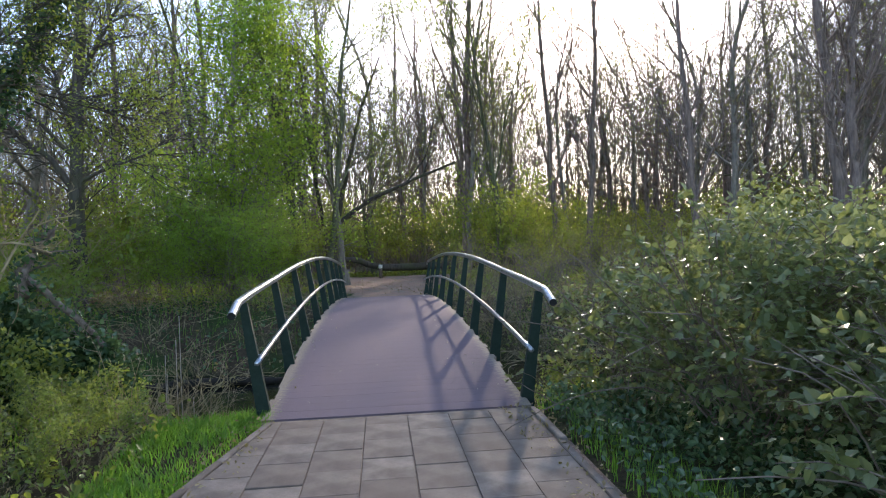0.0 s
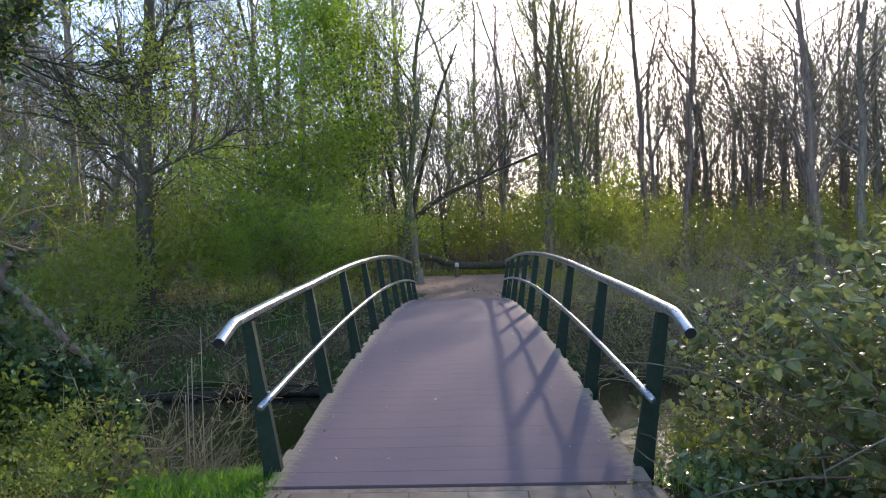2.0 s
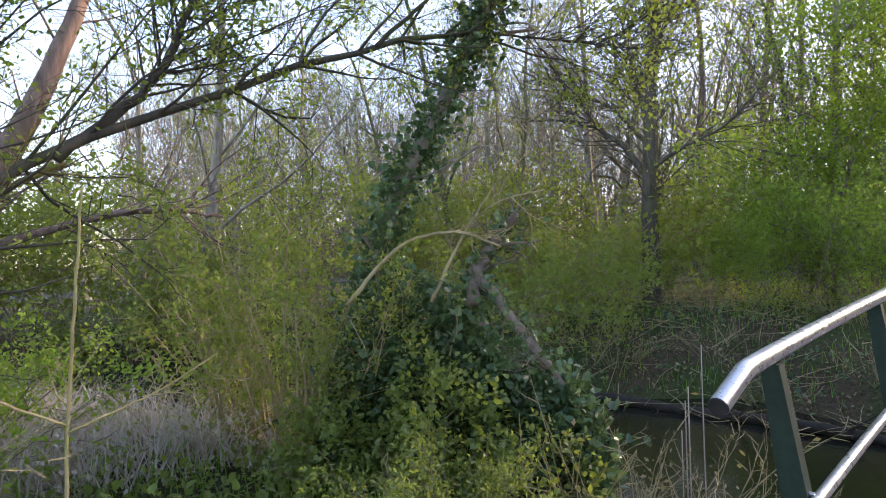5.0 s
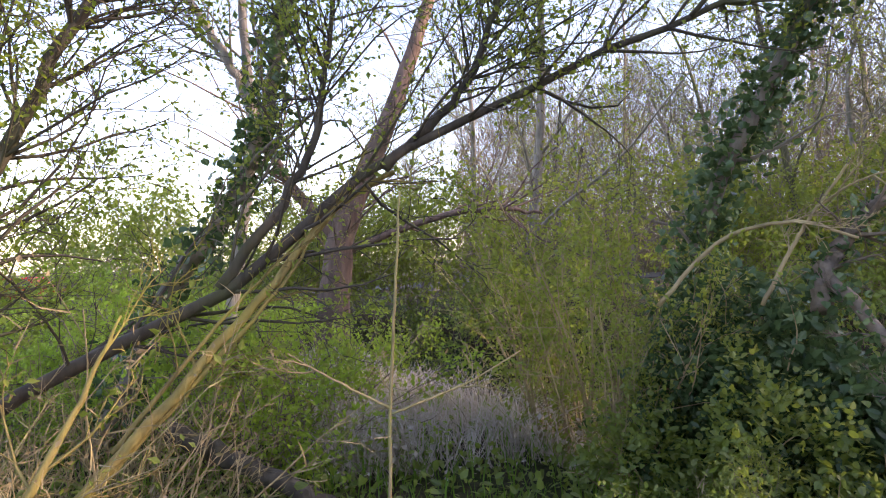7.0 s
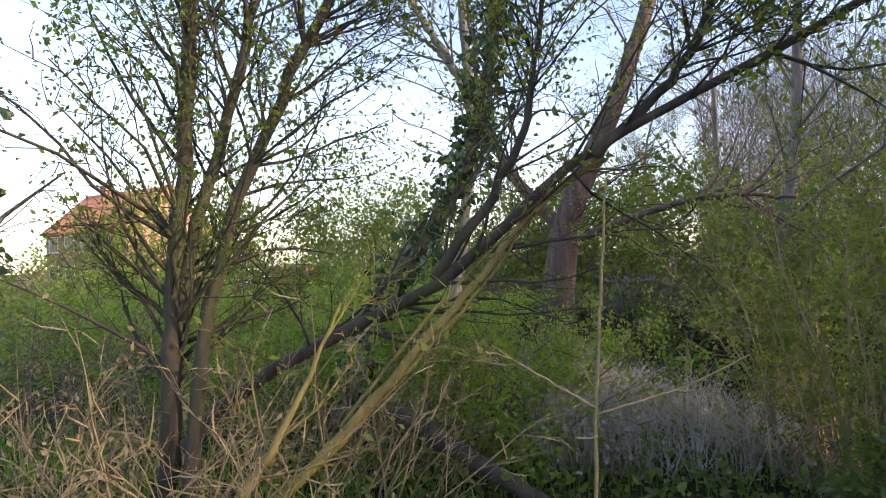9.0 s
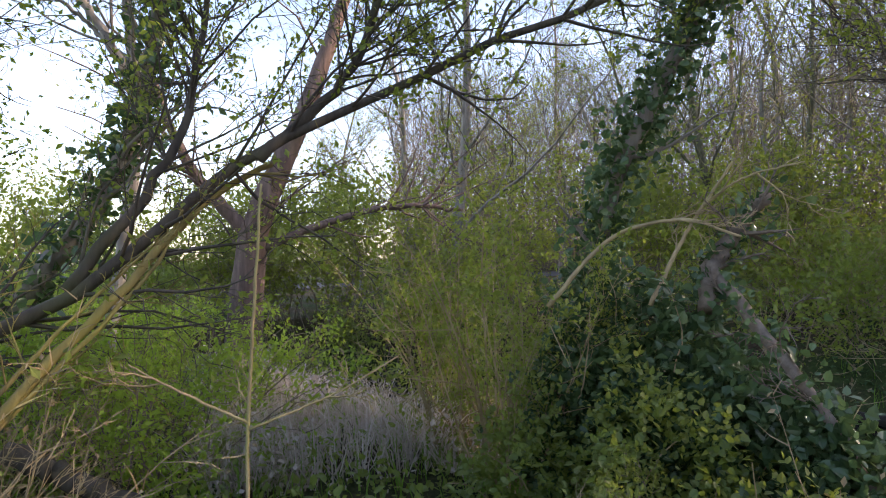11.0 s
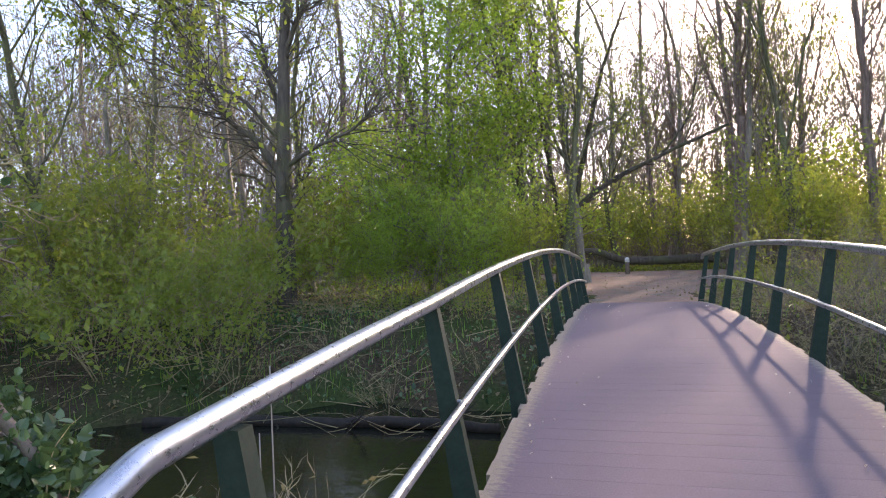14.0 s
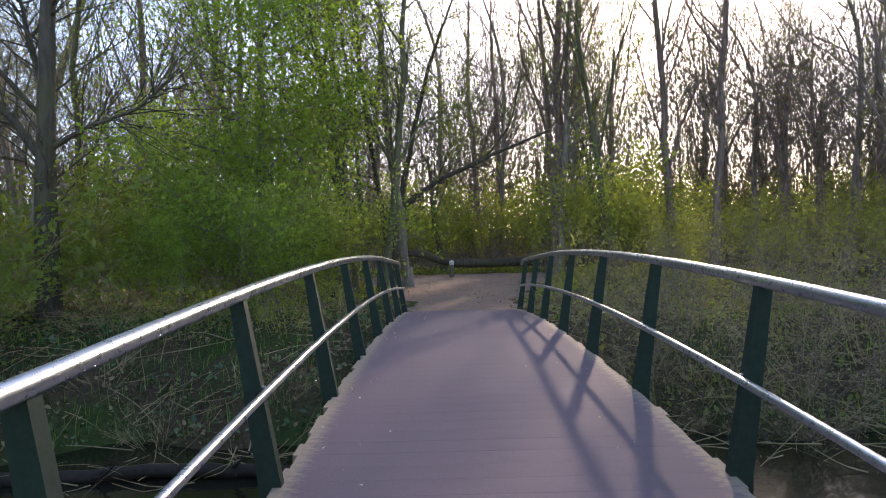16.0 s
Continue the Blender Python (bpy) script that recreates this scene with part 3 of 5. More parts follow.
# trees that stand out
plant("leafy_a", -5.6, 18.6, 0, 1.15, 1.15)
plant("tall_c", -2.3, 19.4, 0, 0.9, 1.0)
plant("tall_c", -3.3, 20.4, 120, 0.95)
plant("tall_a", -1.7, 22.5, 210, 0.9)
plant("tall_c", -4.2, 23.0, 60, 1.0)
plant("tall_b", 1.7, 40, 10, 0.95, 1.2)
plant("tall_b", 3.4, 43, 130, 0.95, 1.15)
plant("tall_a", 6.6, 36.5, 30, 1.0, 1.3)
plant("fork_b", 8.1, 42.0, 0, 1.3, 1.5)
plant("tall_a", 13.4, 38.0, 150, 1.0, 1.25)
plant("fork_a", 17.2, 42.0, 70, 1.4, 1.6)
plant("fork_a", 20.5, 38.0, 200, 1.4, 1.7)
plant("fork_a", 24.0, 36.0, 320, 1.4, 1.75)
plant("fork_b", -0.5, 33.0, 100, 0.9)

for x, y, k, t, s, h in ((4.6, 28, "tall_a", 40, 0.85, 1.1), (5.4, 33, "tall_b", 90, 0.9, 1.15), (2.7, 37.5, "tall_a", 320, 0.9, 1.2),
                        (-4.6, 31, "tall_c", 75, 1.0, 1.2), (-7.4, 22.5, "tall_c", 140, 0.9, 1.1), (-9.0, 25, "tall_a", 20, 1.0, 1.1), (-12.5, 22, "tall_c", 250, 0.95, 1.15),
                        (-15.0, 20.5, "tall_a", 300, 0.95, 1.1), (-16.5, 24, "wide_a", 100, 1.1, 1.3), (-13.5, 28, "tall_b", 180, 1.0, 1.2), (-19.0, 20, "tall_c", 33, 0.9, 1.2), (-20.5, 25, "tall_a", 111, 1.0, 1.2),
                        (6.8, 29.5, "fork_b", 40, 0.8, 1.0), (5.6, 24.4, "fork_b", 10, 1.0, 1.5), (9.8, 28.4, "tall_b", 75, 0.9, 1.15), (11.3, 27.8, "tall_b", 200, 0.9, 1.2), (8.2, 31.5, "fork_a", 290, 1.0, 1.5)):
    plant(k, x, y, t, s, h)

# woodland behind
rng = np.random.default_rng(77)
placed = []


def free(x, y, gap):
    if any((x - a) ** 2 + (y - b) ** 2 < gap * gap for a, b in placed):
        return False
    placed.append((x, y))
    return True


names = ["tall_a", "tall_b", "tall_c", "tall_b", "tall_a", "wide_a", "fork_a", "fork_b"]
count = 0
while count < 54:
    x, y = rng.uniform(-42, 46), rng.uniform(22, 68)
    if abs(x - 0.3) < 3.5 and y < 34 or not free(x, y, 3.2):
        continue
    if -14 < x < 4 and rng.random() < 0.5:
        continue
    tall = rng.uniform(1.15, 1.45)
    if 0.16 < x / (y + 3) < 0.56:
        if y < 31:
            continue
        tall = 1.15
    plant(names[rng.integers(0, 8)], x, y, rng.uniform(0, 360), rng.uniform(0.9, 1.2), tall)
    count += 1
count = 0
while count < 36:
    x, y = rng.uniform(11, 40), rng.uniform(7, 36)
    if x / (y + 3) < 0.44 or not free(x, y, 2.6):
        continue
    plant(["tall_b", "tall_b", "fork_a", "tall_a"][rng.integers(0, 4)], x, y, rng.uniform(0, 360), rng.uniform(0.8, 1.1))
    count += 1
count = 0
while count < 16:
    x, y = rng.uniform(-44, -14), rng.uniform(4, 24)
    if not free(x, y, 3.4):
        continue
    plant(["tall_a", "tall_c", "wide_a", "fork_b"][rng.integers(0, 4)], x, y, rng.uniform(0, 360), rng.uniform(0.7, 1.0))
    count += 1

# undergrowth of the far bank and the wood
for x, y, k, s in ((-12.6, 10.8, "olive", 1.0), (-14.8, 9.6, "olive", 1.0),
                   (-13.4, 14.6, "olive", 1.0), (-7.6, 16.6, "olive", 0.8), (-11.6, 17.6, "olive", 0.95), (-8.8, 18.6, "olive", 0.9), (-16.5, 12.5, "olive", 1.05), (-19.0, 9.0, "olive", 1.1), (-3.2, 16.2, "bright", 0.7), (-4.4, 15.2, "bright", 0.75),
                   (-6.7, 17.4, "fresh", 1.0), (-4.9, 17.4, "fresh", 0.9), (-5.8, 17.9, "fresh", 1.1), (9.2, 28.5, "bright", 0.75), (7.0, 27.0, "bright", 0.9), (10.8, 30.0, "bright", 0.7), (4.4, 30.5, "bright", 0.9),
                   (3.4, 10.6, "brush", 0.80), (5.0, 10.0, "brush", 0.80), (6.8, 9.4, "brush", 0.88), (4.2, 12.2, "brush", 0.96), (6.2, 12.0, "brush", 0.96), (2.5, 12.4, "brush", 0.72), (8.6, 11.0, "brush", 0.96),
                   (3.0, 14.8, "far", 0.6), (5.0, 15.0, "far", 0.60), (7.5, 14.4, "far", 0.68), (10.5, 13.0, "far", 0.75), (2.2, 10.0, "brush", 0.48), (-5.5, 35, "bright", 1.2), (-3.0, 36, "bright", 1.1), (-0.6, 37, "bright", 1.2), (1.8, 35.5, "bright", 1.0), (4.0, 36.5, "bright", 1.2), (6.2, 34.5, "bright", 1.1), (8.4, 35.5, "bright", 1.2), (11.0, 34, "bright", 1.1), (13.5, 33, "far", 1.1), (2.9, 33.4, "far", 0.9), (9.5, 20, "far", 0.75), (12, 22, "far", 0.83), (14.5, 19, "far", 0.83), (16.5, 23, "far", 0.90), (11, 17, "far", 0.75), (18, 18, "far", 0.83), (20, 24, "far", 0.90), (13, 26, "far", 0.90), (8.2, 23, "far", 0.68), (16, 29, "far", 1.2), (22, 19, "far", 0.90), (24, 27, "far", 1.3), (6.2, 18.5, "far", 0.60), (-2.2, 33.4, "far", 0.9),
                   (5.3, 24.2, "bright", 1.2), (6.6, 25.2, "bright", 1.1), (7.6, 24.0, "far", 0.83), (-4.0, 15.5, "fresh", 0.62), (-6.5, 15.8, "fresh", 0.62), (-8.0, 15.2, "fresh", 0.5), (-10.8, 15.6, "bank", 1.0), (-12.4, 16.2, "bank", 1.1), (-5.2, 14.4, "fresh", 0.7), (-4.0, 14.0, "fresh", 0.55), (-6.2, 14.0, "fresh", 0.5), (-11.5, 13.4, "bank", 1.57), (-14.2, 15.4, "bank", 1.0), (-9.8, 17.2, "bank", 1.1), (3.6, 9.2, "brush", 0.48), (-15.4, 11.0, "olive", 0.9),
                   (-11.4, 9.8, "bank", 0.95),
                   (-12.8, 9.2, "green", 0.84), (5.6, 11.0, "tangle", 0.80), (4.0, 9.8, "tangle", 0.64), (7.6, 10.2, "brush", 0.64), (2.6, 11.2, "brush", 0.64), (-11.2, 11.4, "bank", 0.95), (2.8, 9.6, "tangle", 0.48), (5.2, 9.0, "brush", 0.72), (6.6, 10.8, "tangle", 0.80), (8.2, 9.6, "brush", 0.80), (3.4, 12.8, "tangle", 0.72), (5.4, 13.4, "brush", 0.88), (7.2, 12.8, "tangle", 0.88), (9.4, 12.0, "brush", 0.96), (10.8, 10.6, "brush", 0.80), (4.4, 8.8, "brush", 0.40)):
    shrub(k, x, y, rng.uniform(0, 360), s)
for x, y, k, size in ((-3.0, 10.2, "tangle", 0.42), (-4.6, 9.6, "tangle", 0.5), (-6.0, 10.6, "tangle", 0.55), (-7.6, 9.4, "tangle", 0.6), (-8.8, 11.0, "bank", 0.8), (-8.2, 9.3, "bank", 0.75), (-9.2, 10.0, "bank", 0.95), (-5.4, 12.4, "bank", 0.42), (-3.6, 12.6, "bank", 0.4),
                      (-7.0, 12.8, "tangle", 0.6), (-10.0, 8.9, "bank", 1.0), (-10.4, 12.2, "bank", 1.1), (-2.6, 13.4, "tangle", 0.5), (-4.8, 14.0, "tangle", 0.5), (4.6, 9.2, "tangle", 0.6), (6.0, 8.9, "tangle", 0.6), (3.0, 10.8, "tangle", 0.6)):
    shrub(k, x, y, (x * 77 + y * 31) % 360, size)
count = 0
while count < 32:
    x, y = rng.uniform(-40, 44), rng.uniform(17, 60)
    if abs(x - 0.3) < 3.0 and y < 33 or not free(x, y, 1.9):
        continue
    shrub(["far", "bright", "bright", "olive"][rng.integers(0, 4)], x, y, rng.uniform(0, 360), rng.uniform(0.7, 1.15))
    count += 1

count = 0
while count < 26:
    x, y = rng.uniform(-4, 34), rng.uniform(39, 60)
    if not free(x, y, 1.8):
        continue
    shrub(["far", "far", "bright"][rng.integers(0, 3)], x, y, rng.uniform(0, 360), rng.uniform(1.1, 1.6))
    count += 1


# the wood farther off: one mass of trunks, twigs and buds
def far_woods(seed, spots, twig_n, leaf_n):
    rng = np.random.default_rng(seed)
    wood, fol = Acc(), Acc()
    a0, a1, d0, d1 = spots
    for _ in range(260):
        a, d = radians(rng.uniform(a0, a1)), rng.uniform(d0, d1)
        x, y, h = d * math.sin(a), d * math.cos(a), rng.uniform(10, 20)
        wood.tube([(x, y, -0.2), (x + rng.normal() * 0.4, y, h * 0.5), (x + rng.normal() * 0.9, y + rng.normal() * 0.5, h)], [rng.uniform(0.10, 0.24), 0.09, 0.02], 5)
    n = twig_n
    a, d = np.radians(rng.uniform(a0, a1, n)), rng.uniform(d0, d1, n)
    z = 18 * rng.random(n) ** 1.3
    p = np.stack([d * np.sin(a), d * np.cos(a), z], -1)
    t = rng.normal(size=(n, 3)) * np.array([0.9, 0.9, 0.5]) + np.array([0, 0, 1.0])
    t *= rng.uniform(0.5, 1.4, n)[:, None]
    w = np.stack([np.cos(a), -np.sin(a), 0 * a], -1) * rng.uniform(0.018, 0.042, n)[:, None]
    v = np.stack([p - w, p + w, p + t], 1).reshape(-1, 3)
    wood.add(v, (np.arange(n)[:, None] * 3 + np.array([[0, 1, 2]])).reshape(-1, 3))
    tagged(part("far_woods", wood, M_TWIG_DARK), "distant bare trees and brushwood closing the wood", "woods", kind="stuff")
    n = leaf_n
    a, d = np.radians(rng.uniform(a0, a1, n)), rng.uniform(d0, d1, n)
    p = np.stack([d * np.sin(a), d * np.cos(a), (8 + 2.5 * np.sin(a * 23) + 1.5 * np.sin(a * 57)) * rng.random(n) ** 1.25], -1)
    fol.leaves(p, 0.3, rng, 0.3, 0.6)
    tagged(part("far_undergrowth", fol, M_WOODS), "distant budding undergrowth of the wood", "woods", kind="stuff")


far_woods(91, (-75, 75, 52, 92), 260000, 120000)

# ---- near the path: west side ----
def smooth_line(pts, n=24):
    """A gentle curve through a few points."""
    p = np.array(pts, float)
    t = np.linspace(0, len(p) - 1, n)
    p = np.concatenate([[2 * p[0] - p[1]], p, [2 * p[-1] - p[-2]]])
    i = np.clip(t.astype(int), 0, len(p) - 4)
    u = (t - i)[:, None]
    a, b, c, d = p[i], p[i + 1], p[i + 2], p[i + 3]
    return 0.5 * (2 * b + (c - a) * u + (2 * a - 5 * b + 4 * c - d) * u ** 2 + (3 * b - a - 3 * c + d) * u ** 3)


def limb_tree(name, label, lines, bark, leaf=None, count=0, size=0.06, twigs=8, seed=1, sub=0.9, width=0.55, broad=False, cover=0, cover_size=0.08, cover_r=0.12, cover_mat=None):
    """A tree or dead limb whose main limbs follow the given lines of (points, r0, r1)."""
    rng = np.random.default_rng(seed)
    wood, tips, ivy = Acc(), [], []
    spec = [(5, 0.16, 0.04, 4, 5, 0.15, 0.7, 0.5), (3, 0.2, 0.02, 3, 3, 0.2, 0.7, 0.5), (3, 0.2, 0.0, 3, 0, 0, 0, 0)]
    for pts, r0, r1 in lines:
        c = smooth_line(pts)
        c[1:-1] += rng.normal(size=(len(c) - 2, 3)) * min(r0 * 0.22, 0.012)
        wood.tube(c, np.linspace(r0, r1, len(c)), 9, cap=True)
        tips.append(c[len(c) // 2:])
        for k in range(twigs):
            i = int(rng.uniform(0.3, 0.98) * (len(c) - 2))
            t = c[i + 1] - c[i]
            t /= np.linalg.norm(t)
            grow(wood, rng, c[i], side_dir(rng, t, 0.8), sub * rng.uniform(0.5, 1.2), max(min(0.25 * r0, 0.026), 0.006), 0, spec, tips)
        ivy.append((c, r0, r1))
    ob = tagged(empty(name), label, "tree")
    part("trunk", wood, bark, ob, smooth=True)
    if count:
        fol = Acc()
        P, D = along(rng, tips, count, 0.05)
        fol.leaves(P, size, rng, 0.4, width, broad, dirs=D, pull=0.4)
        part("crown", fol, leaf, ob)
    if cover:
        fol = Acc()
        for c, r0, r1 in ivy:
            n = cover
            f = rng.random(n) * (len(c) - 1.01)
            i = f.astype(int)
            P = c[i] + (c[i + 1] - c[i]) * (f - i)[:, None]
            clump = 0.6 + 0.7 * np.abs(np.sin(f * 1.7 + r0 * 30)) 
            P = P + rng.normal(size=(n, 3)) * cover_r * clump[:, None] * np.array([1, 1, 1.1])
            fol.leaves(P, cover_size, rng, 0.2, 0.85, True)
        part("ivy", fol, cover_mat or M_IVY, ob, "dark glossy ivy leaves climbing the trunk")
    return ob


limb_tree("leaning_tree", "leaning grey limb arching over the bank with fresh leaves",
          [([(-5.2, -4.7, 0.05), (-5.1, -3.9, 0.75), (-5.0, -2.5, 1.45), (-4.9, -1.4, 2.3), (-4.5, 0.7, 3.25), (-4.2, 2.4, 3.7)], 0.058, 0.016),
           ([(-4.9, -1.5, 2.2), (-4.9, -0.9, 2.8), (-4.8, -0.6, 3.6), (-4.9, -0.4, 4.6)], 0.04, 0.012),
           ([(-4.5, 0.7, 3.25), (-4.0, 1.2, 3.9), (-3.6, 1.6, 4.7)], 0.02, 0.006), ([(-4.3, 1.8, 3.55), (-3.8, 2.2, 3.45), (-3.2, 2.6, 3.3)], 0.014, 0.005),
           ([(-5.0, -2.6, 1.42), (-5.2, -2.0, 2.3), (-5.5, -1.8, 3.2), (-5.7, -1.6, 4.4)], 0.04, 0.012)],
          M_BARK_DARK, M_YOUNG, 16000, 0.046, 40, 5, 1.3)
limb_tree("oak_tree", "dark upright tree with crooked bare limbs on the far bank",
          [([(-9.5, 14.8, -0.5), (-9.5, 14.8, 2.0), (-9.45, 14.8, 4.0), (-9.3, 14.8, 7.0), (-9.0, 14.8, 12.0)], 0.30, 0.12),
           ([(-9.48, 14.8, 3.6), (-10.2, 14.7, 4.7), (-11.2, 14.6, 5.6), (-12.2, 14.5, 7.8)], 0.12, 0.03),
           ([(-9.46, 14.8, 3.9), (-8.4, 14.7, 4.4), (-7.2, 14.6, 4.8), (-6.2, 14.5, 5.6)], 0.07, 0.02),
           ([(-9.4, 14.8, 5.0), (-10.0, 15.2, 6.6), (-10.6, 15.4, 9.0)], 0.10, 0.025),
           ([(-9.45, 14.8, 4.6), (-10.6, 14.4, 6.0), (-12.0, 14.2, 6.6), (-13.4, 14.0, 7.6)], 0.07, 0.02),
           ([(-9.3, 14.8, 7.0), (-8.6, 14.6, 8.2), (-7.6, 14.6, 10.0)], 0.09, 0.025)],
          M_BARK_DARK, M_BUD, 250, 0.05, 26, 18, 2.6)
limb_tree("peeling_tree", "slanting tree with peeling golden bark",
          [([(-4.3, -3.7, -0.05), (-4.5, -3.0, 0.65), (-4.8, -2.3, 1.4), (-5.0, -1.8, 1.95), (-5.1, -1.4, 2.2)], 0.036, 0.02),
           ([(-4.42, -3.3, 0.3), (-4.6, -2.75, 0.85), (-4.85, -2.15, 1.5), (-4.95, -1.95, 1.9)], 0.02, 0.008), ([(-4.5, -3.15, 0.55), (-4.72, -2.6, 1.2), (-4.98, -2.05, 1.75)], 0.016, 0.006),
           ([(-3.5, -3.9, 0.0), (-3.6, -3.4, 0.45), (-3.75, -3.15, 0.9), (-3.85, -2.95, 1.35)], 0.032, 0.006)],
          M_BARK_GOLD, M_YOUNG, 250, 0.05, 5, 6, 0.7)
limb_tree("ivy_tree", "leaning tree trunk wrapped in dark ivy",
          [([(-6.4, -3.75, -0.05), (-6.42, -3.44, 0.63), (-6.48, -3.09, 1.4), (-6.52, -2.72, 1.91), (-6.54, -2.46, 2.43), (-6.54, -2.29, 2.85), (-6.54, -2.17, 3.5), (-6.54, -2.03, 4.44)], 0.10, 0.05)],
          M_BARK, M_IVY, 200, 0.06, 7, 7, 1.2, cover=1900, cover_size=0.075, cover_r=0.10)
limb_tree("pale_tree", "pale grey tree forking into bare limbs behind the ivy trunk",
          [([(-7.75, -2.9, -0.05), (-7.8, -2.6, 1.6), (-7.84, -2.42, 3.2), (-7.84, -2.49, 4.16), (-7.84, -2.43, 5.4)], 0.075, 0.04),
           ([(-7.84, -2.42, 3.25), (-7.83, -2.66, 3.83), (-7.79, -3.07, 4.52), (-7.75, -3.45, 5.3)], 0.055, 0.03),
           ([(-7.83, -2.6, 3.7), (-7.9, -2.95, 4.1), (-8.0, -3.6, 4.6)], 0.03, 0.012)],
          M_BARK_PALE, M_BUD, 350, 0.05, 9, 27, 1.4)
limb_tree("multi_stem_tree", "brown tree forking into several steep stems",
          [([(-4.2, -4.12, -0.05), (-4.22, -4.08, 0.8), (-4.24, -4.02, 1.6), (-4.25, -3.92, 3.0), (-4.35, -3.85, 5.2)], 0.065, 0.035),
           ([(-4.24, -4.05, 1.3), (-4.3, -3.78, 2.3), (-4.35, -3.48, 3.4), (-4.45, -3.2, 5.0)], 0.04, 0.022),
           ([(-4.15, -3.95, 0.1), (-4.25, -3.8, 1.5), (-4.35, -3.38, 2.6), (-4.45, -2.9, 3.6), (-4.55, -2.3, 5.0)], 0.045, 0.025)],
          M_BARK_DARK, M_LEAF, 15000, 0.036, 44, 8, 1.25)
limb_tree("ivy_tree", "dark upright trunk covered in ivy beside the path",
          [([(-4.3, -5.7, -0.05), (-4.35, -5.7, 2.0), (-4.4, -5.75, 5.0)], 0.15, 0.10)],
          M_BARK, M_IVY, 0, 0.06, 3, 9, 1.2, cover=1500, cover_size=0.08, cover_r=0.14)
limb_tree("forked_tree", "thick reddish-brown tree with low spreading limbs by the water",
          [([(-12.9, -1.2, -0.3), (-12.8, -1.1, 1.0), (-12.7, -0.9, 2.2), (-12.6, -0.4, 3.4), (-12.6, 0.3, 5.0), (-12.5, 1.0, 7.0)], 0.36, 0.11),
           ([(-12.8, -1.0, 1.7), (-12.4, 0.2, 2.2), (-12.0, 1.6, 2.5), (-11.8, 2.8, 2.4)], 0.09, 0.03),
           ([(-12.7, -1.0, 2.0), (-12.8, -2.0, 3.3), (-13.0, -2.6, 5.0)], 0.14, 0.05)],
          M_BARK_OX, M_BUD, 900, 0.07, 12, 10, 2.2)
limb_tree("ivy_tree", "slanting trunk wrapped in ivy above the thicket",
          [([(-5.2, 0.7, -0.2), (-5.0, 0.9, 1.0), (-4.78, 1.12, 2.05), (-4.35, 1.5, 3.2), (-3.88, 1.87, 4.3), (-3.6, 2.1, 5.6)], 0.075, 0.045)],
          M_BARK, M_IVY, 0, 0.06, 5, 11, 1.1, cover=5600, cover_size=0.06, cover_r=0.10)
limb_tree("dead_tree", "broken brown dead trunk leaning out of the ivy",
          [([(-2.88, 1.15, 0.3), (-3.06, 1.16, 0.55), (-3.2, 1.1, 0.78), (-3.55, 1.12, 1.1), (-3.85, 1.15, 1.36)], 0.022, 0.043),
           ([(-3.85, 1.08, 1.15), (-3.87, 1.14, 1.40), (-3.80, 1.28, 1.62), (-3.72, 1.44, 1.86)], 0.068, 0.036)],
          M_STAKE, None, 0, 0.06, 6, 12, 0.45, cover=260, cover_size=0.055, cover_r=0.075)
limb_tree("dead_branch", "arching bare tan branch over the ivy",
          [([(-3.95, 0.72, 1.2), (-3.85, 0.86, 1.55), (-3.78, 1.0, 1.8), (-3.70, 1.17, 2.06)], 0.015, 0.008),
           ([(-4.3, 0.2, 1.2), (-4.1, 0.55, 1.62), (-3.8, 0.85, 1.72), (-3.5, 1.0, 1.6)], 0.016, 0.008),
           ([(-3.78, 1.0, 1.8), (-3.6, 1.15, 1.95), (-3.4, 1.4, 2.02)], 0.009, 0.004)],
          M_TWIG, M_YOUNG, 60, 0.04, 3, 13, 0.5)
limb_tree("sapling", "thin straight tan sapling with a few side twigs",
          [([(-4.05, -1.72, -0.3), (-4.06, -1.66, 0.8), (-4.1, -1.6, 1.5), (-4.12, -1.56, 1.95)], 0.011, 0.006),
           ([(-4.06, -1.66, 0.75), (-4.1, -2.0, 0.95), (-4.15, -2.2, 1.08)], 0.008, 0.004),
           ([(-4.06, -1.66, 0.72), (-4.1, -1.2, 0.85), (-4.15, -0.85, 1.0)], 0.007, 0.004)],
          M_TWIG, M_YOUNG, 40, 0.05, 2, 14, 0.3)
limb_tree("fallen_log", "fallen dead log lying on the bank",
          [([(-5.1, -2.95, 0.5), (-4.85, -2.5, 0.33), (-4.5, -1.85, 0.02)], 0.066, 0.055)], M_BARK_DARK, None, 0, 0.05, 2, 15, 0.4)

for x, y, h in ((-2.76, 2.6, 0.75), (-2.9, 2.5, 0.05), (-2.66, 2.12, 0.5), (-3.05, 2.9, 0.2), (-2.45, 2.05, -0.2)):
    acc = Acc()
    b = float(height(x, y))
    acc.tube(smooth_line([(x + 0.05, y, b - 0.05), (x + 0.01, y, (b + h) / 2), (x, y + 0.02, h)], 8), np.linspace(0.008, 0.004, 8), 6, cap=True)
    tagged(part("reed_stalk", acc, M_REED, smooth=True), "single dead reed stalk standing in the water", "reed", "dead reed stalks")

# dark log added for the strip of bank shadow at the water's edge
limb_tree("fallen_log", "dark log along the waterline, coloured like the bank's shadow",
          [([(-8.3, 7.75, -1.27), (-6.6, 8.02, -1.22), (-5.2, 8.16, -1.26), (-3.8, 8.2, -1.22), (-2.3, 8.16, -1.25)], 0.11, 0.08)], M_BANK_SHADE, None, 0, 0.05, 4, 19, 0.6)


